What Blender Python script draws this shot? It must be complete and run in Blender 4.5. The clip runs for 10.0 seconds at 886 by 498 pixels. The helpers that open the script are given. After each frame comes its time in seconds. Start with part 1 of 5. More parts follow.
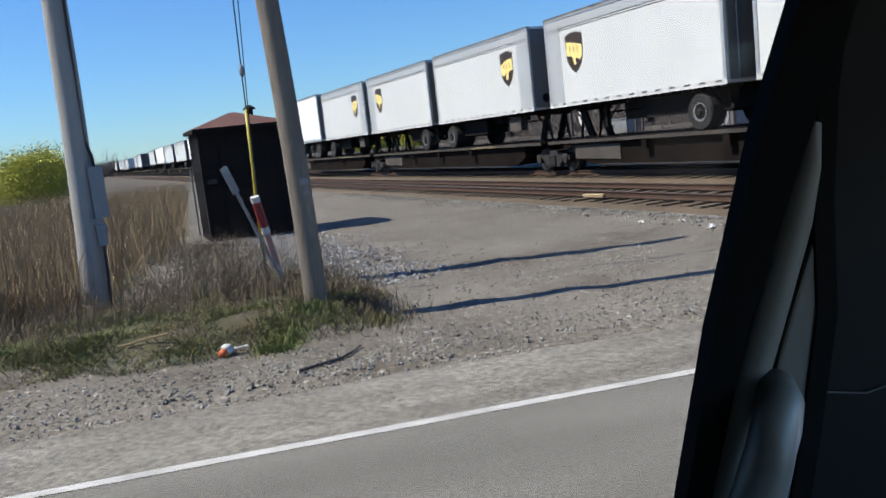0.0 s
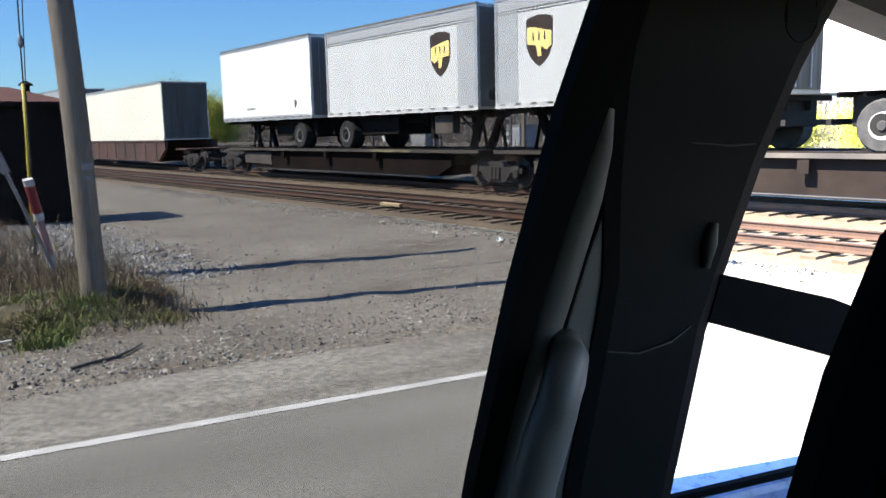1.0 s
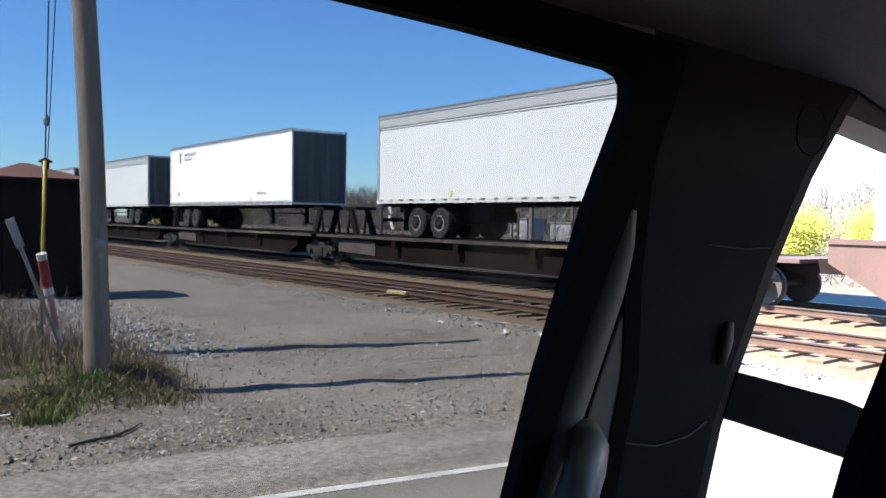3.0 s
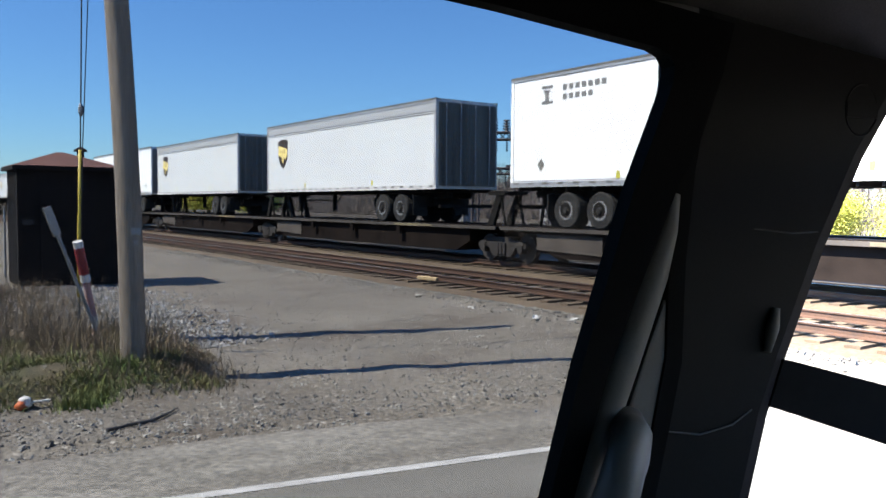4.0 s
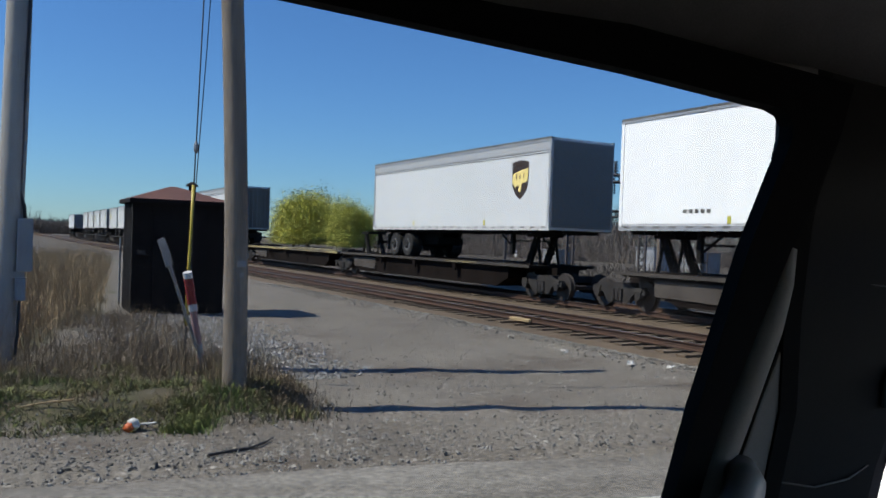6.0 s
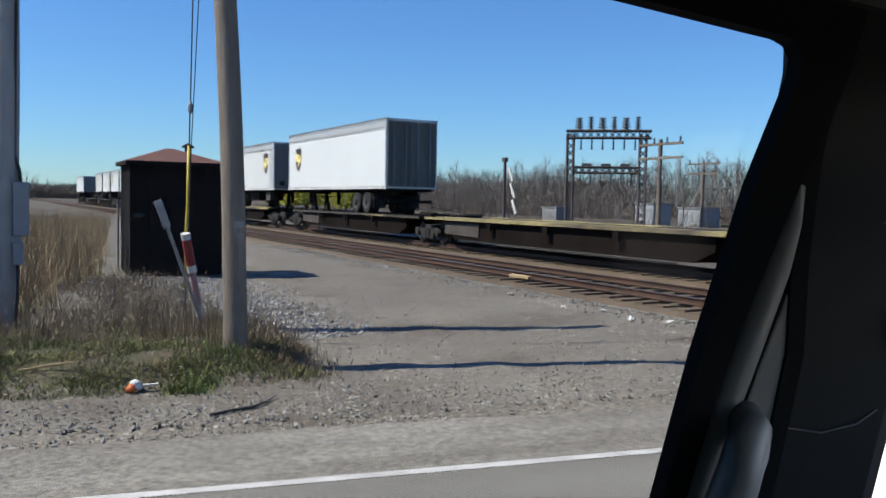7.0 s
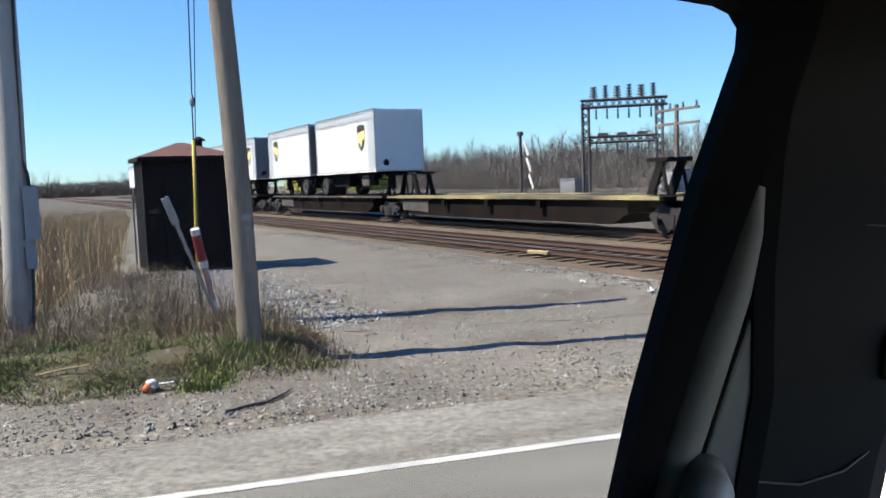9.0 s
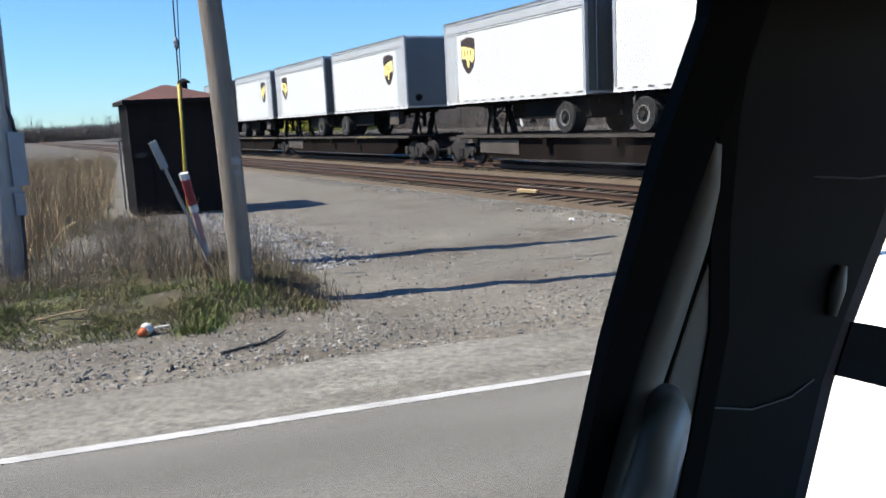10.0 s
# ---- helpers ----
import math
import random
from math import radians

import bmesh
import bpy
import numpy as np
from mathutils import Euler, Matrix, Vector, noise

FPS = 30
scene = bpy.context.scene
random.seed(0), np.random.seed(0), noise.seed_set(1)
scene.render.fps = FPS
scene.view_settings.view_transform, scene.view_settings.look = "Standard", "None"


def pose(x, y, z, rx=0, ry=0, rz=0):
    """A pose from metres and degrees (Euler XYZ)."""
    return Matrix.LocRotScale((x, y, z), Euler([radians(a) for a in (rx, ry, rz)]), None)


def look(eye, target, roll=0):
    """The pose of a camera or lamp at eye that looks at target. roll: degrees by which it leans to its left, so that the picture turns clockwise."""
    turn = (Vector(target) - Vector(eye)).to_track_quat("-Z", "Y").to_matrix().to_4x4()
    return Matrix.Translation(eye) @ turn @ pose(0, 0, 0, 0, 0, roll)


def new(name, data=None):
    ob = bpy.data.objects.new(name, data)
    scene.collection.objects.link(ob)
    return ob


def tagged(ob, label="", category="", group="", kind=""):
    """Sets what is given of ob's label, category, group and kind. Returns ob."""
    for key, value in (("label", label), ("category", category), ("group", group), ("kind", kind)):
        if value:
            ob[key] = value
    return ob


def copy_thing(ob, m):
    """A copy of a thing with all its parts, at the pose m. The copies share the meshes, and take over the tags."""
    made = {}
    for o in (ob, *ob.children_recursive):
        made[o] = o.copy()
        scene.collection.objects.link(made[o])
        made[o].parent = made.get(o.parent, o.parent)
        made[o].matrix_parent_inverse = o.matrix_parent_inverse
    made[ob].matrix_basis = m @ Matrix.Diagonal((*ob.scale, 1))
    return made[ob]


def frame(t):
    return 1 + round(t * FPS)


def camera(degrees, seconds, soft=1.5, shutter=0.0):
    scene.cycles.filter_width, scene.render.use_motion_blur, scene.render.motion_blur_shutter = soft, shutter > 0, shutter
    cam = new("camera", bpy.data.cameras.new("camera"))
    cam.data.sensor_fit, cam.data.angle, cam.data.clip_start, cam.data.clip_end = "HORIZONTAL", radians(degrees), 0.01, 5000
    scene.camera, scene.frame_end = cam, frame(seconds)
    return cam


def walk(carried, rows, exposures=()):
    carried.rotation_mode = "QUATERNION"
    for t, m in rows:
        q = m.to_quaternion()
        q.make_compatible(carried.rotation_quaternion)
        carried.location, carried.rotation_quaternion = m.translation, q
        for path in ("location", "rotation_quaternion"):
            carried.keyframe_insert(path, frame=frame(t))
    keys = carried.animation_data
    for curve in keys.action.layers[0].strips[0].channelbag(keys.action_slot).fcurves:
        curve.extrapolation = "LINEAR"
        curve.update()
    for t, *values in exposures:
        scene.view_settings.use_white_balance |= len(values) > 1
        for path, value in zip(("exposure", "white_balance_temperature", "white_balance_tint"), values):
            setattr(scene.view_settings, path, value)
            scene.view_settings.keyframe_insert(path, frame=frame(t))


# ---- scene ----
cam = camera(56.71, 10.0)
PATH = [
    (0.0, pose(-0.012, 0.056, 1.918, 82.08, 6.33, 65.83)),
    (0.5, pose(-0.027, 0.050, 1.918, 80.17, 6.30, 60.91)),
    (1.0, pose(0.003, 0.019, 1.879, 81.68, 1.31, 52.11)),
    (1.5, pose(0.052, -0.020, 1.904, 84.13, 1.16, 50.95)),
    (2.0, pose(0.011, -0.014, 1.880, 84.92, -0.43, 49.30)),
    (2.5, pose(0.011, -0.016, 1.885, 87.27, -0.17, 50.86)),
    (2.7, pose(0.021, -0.026, 1.884, 88.06, -0.88, 51.98)),
    (3.8, pose(0.011, -0.022, 1.881, 87.20, -0.20, 53.96)),
    (4.0, pose(0.007, -0.026, 1.882, 86.92, -0.44, 54.72)),
    (4.5, pose(0.010, -0.050, 1.872, 86.72, -0.97, 57.32)),
    (5.0, pose(0.006, -0.036, 1.890, 87.10, 1.38, 57.28)),
    (5.5, pose(0.010, -0.047, 1.886, 89.22, -1.00, 58.48)),
    (6.0, pose(0.035, -0.079, 1.888, 89.56, -1.95, 61.24)),
    (7.3, pose(0.003, -0.052, 1.870, 85.67, -0.90, 60.82)),
    (7.5, pose(0.011, -0.062, 1.870, 85.09, -0.71, 60.57)),
    (8.0, pose(0.010, -0.046, 1.868, 83.91, 1.38, 60.66)),
    (8.5, pose(-0.021, 0.017, 1.868, 82.38, 2.54, 64.41)),
    (9.0, pose(-0.067, 0.113, 1.908, 85.18, 2.05, 62.44)),
    (9.5, pose(-0.065, 0.156, 1.927, 83.57, 1.92, 60.55)),
    (10.0, pose(-0.009, 0.086, 1.927, 80.93, 2.81, 61.66)),
]
walk(cam, PATH, exposures=[(0.0, 3.39, 6550, 11), (0.5, 3.56, 6550, 11), (1.0, 3.36, 6550, 11), (2.5, 3.26, 6500, 11), (4.0, 3.21, 6450, 11), (5.0, 3.26, 6450, 11), (5.5, 3.26, 6400, 11), (6.0, 2.93, 6350, 10), (6.6, 3.11, 6450, 10), (7.5, 3.56, 6500, 11), (8.5, 3.73, 6600, 11), (9.25, 3.86, 6700, 11), (10.0, 3.73, 6600, 11)])

# ---- world, sun, exposure ----
SUN_TO = Vector((0.33, 0.944, -1.22)).normalized()
world = bpy.data.worlds.new("sky")
scene.world = world
world.use_nodes = True
wn = world.node_tree.nodes
wl = world.node_tree.links
sky = wn.new("ShaderNodeTexSky")
sky.sky_type = "NISHITA"
sky.sun_disc = False
sky.sun_elevation = radians(51)
sky.sun_rotation = math.atan2(-SUN_TO.x, -SUN_TO.y)
sky.air_density = 1.15
sky.dust_density = 0.02
sky.ozone_density = 4.5
clear = wn.new("ShaderNodeVectorMath")
clear.operation = "MULTIPLY"
clear.inputs[1].default_value = (0.655, 1.0, 1.39)
wl.new(sky.outputs[0], clear.inputs[0])
wl.new(clear.outputs[0], wn["Background"].inputs[0])
wn["Background"].inputs[1].default_value = 0.071
sun_data = bpy.data.lights.new("sun", "SUN")
sun_data.energy = 5.0
sun_data.angle = radians(0.53)
sun_data.color = (1.0, 0.935, 0.815)
sun = new("sun", sun_data)
sun.matrix_world = look((0, 0, 60), Vector((0, 0, 60)) + SUN_TO)


# ---- materials ----
def mat(name, a, b=None, scale=4.0, rough=0.75, metal=0.0, bump=0.0, bscale=60.0, fine=0.25, vary=0.0, island=0.0, stretch=(1, 1, 1), rmix=0.1, spec=0.5, along=0.0):
    """Procedural surface: two colours mixed by a coarse noise, a fine grain, and a bump."""
    m = bpy.data.materials.new(name)
    m.use_nodes = True
    n, l = m.node_tree.nodes, m.node_tree.links
    p = n["Principled BSDF"]
    b = b or tuple(c * 0.8 for c in a)
    co = n.new("ShaderNodeTexCoord")
    mp = n.new("ShaderNodeMapping")
    mp.inputs["Scale"].default_value = stretch
    if along:                                   # streaks along the road
        mp.vector_type = "TEXTURE"
        mp.inputs["Scale"].default_value = (along, 1, 1)
        mp.inputs["Rotation"].default_value = (0, 0, radians(79.1))
    l.new(co.outputs["Object"], mp.inputs["Vector"])
    no = n.new("ShaderNodeTexNoise")
    no.inputs["Scale"].default_value, no.inputs["Detail"].default_value = scale, 5
    l.new(mp.outputs[0], no.inputs["Vector"])
    ra = n.new("ShaderNodeMapRange")
    ra.inputs[1].default_value, ra.inputs[2].default_value = 0.35, 0.65
    l.new(no.outputs["Fac"], ra.inputs[0])
    mx = n.new("ShaderNodeMix")
    mx.data_type = "RGBA"
    mx.inputs["A"].default_value, mx.inputs["B"].default_value = (*a, 1), (*b, 1)
    l.new(ra.outputs[0], mx.inputs["Factor"])
    nf = n.new("ShaderNodeTexNoise")
    nf.inputs["Scale"].default_value, nf.inputs["Detail"].default_value = bscale, 4
    l.new(co.outputs["Object"] if along else mp.outputs[0], nf.inputs["Vector"])
    br = n.new("ShaderNodeMapRange")
    br.inputs[1].default_value, br.inputs[2].default_value = 0.25, 0.75
    br.inputs[3].default_value, br.inputs[4].default_value = 1 - fine, 1 + fine
    l.new(nf.outputs["Fac"], br.inputs[0])
    mul = n.new("ShaderNodeVectorMath")
    mul.operation = "SCALE"
    l.new(mx.outputs["Result"], mul.inputs[0])
    l.new(br.outputs[0], mul.inputs["Scale"])
    out = mul.outputs[0]
    if vary or island:
        src = n.new("ShaderNodeObjectInfo").outputs["Random"] if vary else n.new("ShaderNodeNewGeometry").outputs["Random Per Island"]
        vr = n.new("ShaderNodeMapRange")
        v = vary or island
        vr.inputs[3].default_value, vr.inputs[4].default_value = 1 - v, 1 + v
        l.new(src, vr.inputs[0])
        m2 = n.new("ShaderNodeVectorMath")
        m2.operation = "SCALE"
        l.new(out, m2.inputs[0])
        l.new(vr.outputs[0], m2.inputs["Scale"])
        out = m2.outputs[0]
    l.new(out, p.inputs["Base Color"])
    rr = n.new("ShaderNodeMapRange")
    rr.inputs[3].default_value, rr.inputs[4].default_value = max(0, rough - rmix), min(1, rough + rmix)
    l.new(nf.outputs["Fac"], rr.inputs[0])
    l.new(rr.outputs[0], p.inputs["Roughness"])
    p.inputs["Metallic"].default_value = metal
    p.inputs["Specular IOR Level"].default_value = spec
    if bump:
        bp = n.new("ShaderNodeBump")
        bp.inputs["Strength"].default_value, bp.inputs["Distance"].default_value = min(1, bump * 10), bump
        l.new(nf.outputs["Fac"], bp.inputs["Height"])
        l.new(bp.outputs[0], p.inputs["Normal"])
    return m


def glass(name, tint):
    m = bpy.data.materials.new(name)
    m.use_nodes = True
    n, l = m.node_tree.nodes, m.node_tree.links
    n.remove(n["Principled BSDF"])
    tr = n.new("ShaderNodeBsdfTransparent")
    tr.inputs[0].default_value = (*tint, 1)
    gl = n.new("ShaderNodeBsdfGlossy")
    gl.inputs["Roughness"].default_value = 0.02
    fr = n.new("ShaderNodeFresnel")
    fr.inputs[0].default_value = 1.13
    mx = n.new("ShaderNodeMixShader")
    l.new(fr.outputs[0], mx.inputs[0])
    l.new(tr.outputs[0], mx.inputs[1])
    l.new(gl.outputs[0], mx.inputs[2])
    l.new(mx.outputs[0], n["Material Output"].inputs[0])
    return m


def gravel(name, low, high, light, dirt):
    """Crushed stone: patches of dirt, grain, and pale pebbles of two sizes."""
    m = mat(name, low, high, 0.35, 0.95, bump=0.05, bscale=20, fine=0.6)
    n, l = m.node_tree.nodes, m.node_tree.links
    p = n["Principled BSDF"]
    base = p.inputs["Base Color"].links[0].from_socket
    co = n.new("ShaderNodeTexCoord")
    pn = n.new("ShaderNodeTexNoise")
    pn.inputs["Scale"].default_value, pn.inputs["Detail"].default_value = 0.8, 8
    l.new(co.outputs["Object"], pn.inputs["Vector"])
    pr = n.new("ShaderNodeMapRange")
    pr.inputs[1].default_value, pr.inputs[2].default_value = 0.5, 0.68
    l.new(pn.outputs["Fac"], pr.inputs[0])
    mx = n.new("ShaderNodeMix")
    mx.data_type = "RGBA"
    mx.inputs["B"].default_value = (*dirt, 1)
    l.new(pr.outputs[0], mx.inputs["Factor"])
    l.new(base, mx.inputs["A"])
    out = mx.outputs["Result"]
    for size, far in ((9.0, 0.24), (17.0, 0.34), (38.0, 0.36)):
        vo = n.new("ShaderNodeTexVoronoi")
        vo.inputs["Scale"].default_value = size
        l.new(co.outputs["Object"], vo.inputs["Vector"])
        sp = n.new("ShaderNodeSeparateColor")
        l.new(vo.outputs["Color"], sp.inputs[0])
        near = n.new("ShaderNodeMapRange")
        near.inputs[1].default_value, near.inputs[2].default_value = far, far * 0.6
        l.new(vo.outputs["Distance"], near.inputs[0])
        pick = n.new("ShaderNodeMath")
        pick.operation = "GREATER_THAN"
        pick.inputs[1].default_value = 0.56
        l.new(sp.outputs[0], pick.inputs[0])
        k = n.new("ShaderNodeMath")
        k.operation = "MULTIPLY"
        l.new(near.outputs[0], k.inputs[0])
        l.new(pick.outputs[0], k.inputs[1])
        tone = n.new("ShaderNodeMapRange")
        tone.inputs[3].default_value, tone.inputs[4].default_value = 0.2, 1.2
        l.new(sp.outputs[1], tone.inputs[0])
        sc = n.new("ShaderNodeVectorMath")
        sc.operation = "SCALE"
        sc.inputs[0].default_value = light
        l.new(tone.outputs[0], sc.inputs["Scale"])
        m2 = n.new("ShaderNodeMix")
        m2.data_type = "RGBA"
        l.new(k.outputs[0], m2.inputs["Factor"])
        l.new(out, m2.inputs["A"])
        l.new(sc.outputs[0], m2.inputs["B"])
        out = m2.outputs["Result"]
    l.new(out, p.inputs["Base Color"])
    return m


M_GROUND = gravel("gravel_dirt", (0.09506, 0.08148, 0.06208), (0.1436, 0.1261, 0.09894), (0.325, 0.2959, 0.2522), (0.07566, 0.05917, 0.04171))
M_TURF = gravel("turf", (0.04629, 0.05365, 0.01727), (0.07774, 0.06053, 0.0327), (0.1222, 0.09967, 0.05376), (0.06409, 0.04622, 0.02528))
M_FIELD = mat("field", (0.05625, 0.045, 0.03225), (0.07875, 0.06375, 0.0435), 0.05, 0.95, bump=0.03, bscale=3, fine=0.3)
M_ASPHALT = mat("asphalt", (0.1125, 0.105, 0.08775), (0.1545, 0.1447, 0.123), 1.2, 0.9, bump=0.006, bscale=45, fine=0.36, along=6.0)
M_SHOULDER = mat("worn_shoulder", (0.122, 0.109, 0.089), (0.2, 0.184, 0.156), 2.2, 0.95, bump=0.016, bscale=22, fine=0.6, along=6.0)
M_LINE = mat("line_paint", (0.46, 0.45, 0.42), (0.33, 0.32, 0.295), 3, 0.8, bump=0.003, bscale=70, fine=0.12)
M_STONE = mat("stones", (0.2484, 0.2346, 0.2035), (0.1311, 0.1187, 0.1), 2, 0.9, bump=0.01, bscale=30, island=0.6)
M_PALESTONE = mat("pale_stones", (0.2898, 0.2829, 0.2691), (0.1725, 0.1656, 0.1552), 2, 0.9, bump=0.01, bscale=30, island=0.6)
M_BALLAST = mat("rusty_ballast", (0.0714, 0.04956, 0.02856), (0.09912, 0.07056, 0.042), 0.9, 0.95, bump=0.04, bscale=16, fine=0.5)
M_TIE = mat("tie_wood", (0.07224, 0.0504, 0.03024), (0.1008, 0.0714, 0.04368), 3, 0.9, bump=0.01, bscale=30, fine=0.3, vary=0.25)
M_RAIL = mat("rail_steel", (0.0765, 0.03825, 0.02231), (0.04781, 0.02678, 0.01785), 2, 0.7, 0.3, bump=0.004, bscale=40)
M_RAILTOP = mat("rail_head", (0.315, 0.285, 0.255), (0.225, 0.18, 0.15), 1.5, 0.38, 0.9)
M_WOOD = mat("pole_wood", (0.225, 0.1875, 0.15), (0.1275, 0.105, 0.0825), 1.6, 0.9, bump=0.02, bscale=26, fine=0.5, stretch=(3, 3, 0.2))
M_WOODGREY = mat("grey_pole_wood", (0.336, 0.324, 0.2985), (0.255, 0.243, 0.2243), 1.6, 0.9, bump=0.012, bscale=26, fine=0.3, stretch=(3, 3, 0.22))
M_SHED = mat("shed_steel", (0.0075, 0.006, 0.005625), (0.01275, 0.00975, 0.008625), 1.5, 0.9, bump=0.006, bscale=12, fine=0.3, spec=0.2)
# hut steel lightened to paint in the sun on its side wall
M_SHEDLIT = mat("shed_steel_lit", (0.0375, 0.033, 0.03), (0.02625, 0.0225, 0.02025), 2, 0.85, bump=0.006, bscale=12)
M_ROOF = mat("red_roof", (0.1245, 0.05295, 0.03862), (0.09675, 0.04043, 0.03112), 1.2, 0.8, bump=0.008, bscale=20, fine=0.2)
M_GALV = mat("galvanised", (0.2797, 0.2865, 0.2925), (0.2243, 0.2303, 0.2363), 3, 0.5, 0.5, bump=0.003)
M_PVC = mat("grey_box", (0.2737, 0.2797, 0.2865), (0.2303, 0.2363, 0.243), 3, 0.6, bump=0.003)
M_CABLE = mat("black_cable", (0.01875, 0.01875, 0.0195), (0.03, 0.03, 0.03), 5, 0.7)
M_YELLOW = mat("guard_yellow", (0.4125, 0.3225, 0.0375), (0.36, 0.27, 0.03), 3, 0.5)
M_RED = mat("marker_red", (0.225, 0.021, 0.027), (0.18, 0.018, 0.0225), 3, 0.6)
M_PINK = mat("marker_faded", (0.35, 0.18, 0.175), (0.37, 0.25, 0.24), 6, 0.7)
M_WHITE = mat("marker_white", (0.555, 0.5475, 0.5325), (0.45, 0.4425, 0.4275), 4, 0.6)
M_TRAILER = mat("trailer_white", (0.595, 0.607, 0.6), (0.565, 0.577, 0.57), 0.7, 0.5, fine=0.01, bscale=2, rmix=0.02, stretch=(1, 1, 0.35), spec=0.3)
M_PUP = mat("pup_white", (0.5606, 0.5645, 0.5453), (0.5299, 0.5338, 0.5146), 0.7, 0.5, fine=0.01, bscale=2, rmix=0.02, stretch=(1, 1, 0.35), spec=0.3)
M_TRAILER_B = mat("trailer_bright", (0.86, 0.855, 0.83), (0.82, 0.815, 0.79), 0.7, 0.42, bscale=3, fine=0.02, rmix=0.02, stretch=(1, 1, 0.35))
M_CONTAINER = mat("container_cream", (0.76, 0.74, 0.625), (0.72, 0.695, 0.56), 0.6, 0.5, bscale=3, fine=0.02, rmix=0.03, stretch=(1, 1, 0.3))
M_TRIMRAIL = mat("alloy_rail", (0.375, 0.375, 0.375), (0.315, 0.315, 0.315), 2, 0.42, 0.35)
# front panel grey, darkened for trailer ends turned from the sun
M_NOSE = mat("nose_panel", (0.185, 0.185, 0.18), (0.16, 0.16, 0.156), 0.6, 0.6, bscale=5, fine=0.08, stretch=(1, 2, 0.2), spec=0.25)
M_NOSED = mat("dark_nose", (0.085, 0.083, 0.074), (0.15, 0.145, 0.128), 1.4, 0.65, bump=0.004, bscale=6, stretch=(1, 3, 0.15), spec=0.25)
# near black: the shade under the trailers is mixed into this steel
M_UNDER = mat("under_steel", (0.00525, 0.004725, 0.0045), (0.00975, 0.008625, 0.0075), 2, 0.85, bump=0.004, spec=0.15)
M_TYRE = mat("tyre", (0.0135, 0.0135, 0.01387), (0.027, 0.02625, 0.02475), 6, 0.9, bump=0.006, spec=0.25)
M_RIM = mat("rim", (0.2025, 0.1988, 0.195), (0.1125, 0.1087, 0.105), 5, 0.5, 0.2)
M_BROWN = mat("emblem_brown", (0.03375, 0.01875, 0.009), (0.04125, 0.0225, 0.01125), 3, 0.5)
M_GOLD = mat("emblem_gold", (0.84, 0.68, 0.26), (0.78, 0.62, 0.22), 3, 0.5)
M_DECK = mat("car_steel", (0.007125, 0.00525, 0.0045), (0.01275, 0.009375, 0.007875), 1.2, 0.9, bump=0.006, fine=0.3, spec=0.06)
M_DECKTAN = mat("dusty_panel", (0.072, 0.059, 0.048), (0.04, 0.032, 0.026), 1.4, 0.85, bump=0.004)
M_DECKEDGE = mat("dusty_deck_edge", (0.05625, 0.0465, 0.0375), (0.0225, 0.01875, 0.01575), 0.8, 0.85, bump=0.004)
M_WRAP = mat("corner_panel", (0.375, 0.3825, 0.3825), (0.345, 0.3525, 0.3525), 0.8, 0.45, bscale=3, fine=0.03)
M_HAZARD = mat("marker_yellow", (0.465, 0.435, 0.045), (0.4125, 0.375, 0.0375), 3, 0.5)
M_STRIPE = mat("deck_yellow", (0.345, 0.285, 0.12), (0.06375, 0.0495, 0.03375), 0.5, 0.7, bscale=8, fine=0.35)
M_WELL = mat("well_red", (0.084, 0.04125, 0.03075), (0.045, 0.02475, 0.0195), 0.7, 0.8, bump=0.006, stretch=(1, 1, 0.4))
M_TRUCK = mat("bogie_iron", (0.01, 0.008, 0.007), (0.021, 0.017, 0.014), 3, 0.85, bump=0.006)
M_WHEEL = mat("wheel_iron", (0.021, 0.01725, 0.015), (0.0375, 0.03, 0.0255), 3, 0.7, 0.2)
M_GRASS = mat("green_grass", (0.08256, 0.1257, 0.02148), (0.1387, 0.1277, 0.03909), 1.2, 0.8, island=0.45)
M_STRAW = mat("dry_stalks", (0.293, 0.2128, 0.1186), (0.1883, 0.1311, 0.07394), 0.6, 0.9, island=0.5)
M_WEED = mat("brown_weeds", (0.1554, 0.1159, 0.07056), (0.09912, 0.07476, 0.04788), 1.0, 0.9, island=0.45)
M_LEAFY = mat("spring_leaves", (0.43, 0.42, 0.065), (0.32, 0.32, 0.052), 0.5, 0.8, island=0.35)
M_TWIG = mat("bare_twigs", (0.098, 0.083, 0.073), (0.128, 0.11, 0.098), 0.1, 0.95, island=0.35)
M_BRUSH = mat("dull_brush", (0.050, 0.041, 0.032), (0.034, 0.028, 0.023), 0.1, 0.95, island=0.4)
M_TRUNK = mat("bark", (0.11, 0.085, 0.065), (0.16, 0.13, 0.105), 2, 0.95, bump=0.02, bscale=12)
M_LATTICE = mat("dark_lattice", (0.045, 0.038, 0.04), (0.07, 0.058, 0.055), 2, 0.8)
M_PORC = mat("insulator", (0.035, 0.03, 0.032), (0.05, 0.042, 0.04), 2, 0.35)
M_CONC = mat("concrete", (0.2243, 0.2175, 0.2055), (0.1807, 0.174, 0.165), 1, 0.9, bump=0.005)
M_ORANGE = mat("orange_plastic", (0.525, 0.12, 0.0225), (0.465, 0.0975, 0.0225), 6, 0.6)
M_PAPER = mat("pale_litter", (0.5625, 0.555, 0.525), (0.465, 0.4575, 0.4275), 6, 0.8)
M_PLANK = mat("pale_plank", (0.465, 0.3525, 0.1875), (0.39, 0.285, 0.15), 5, 0.8)
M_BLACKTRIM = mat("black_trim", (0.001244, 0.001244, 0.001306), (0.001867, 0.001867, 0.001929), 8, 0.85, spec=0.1)
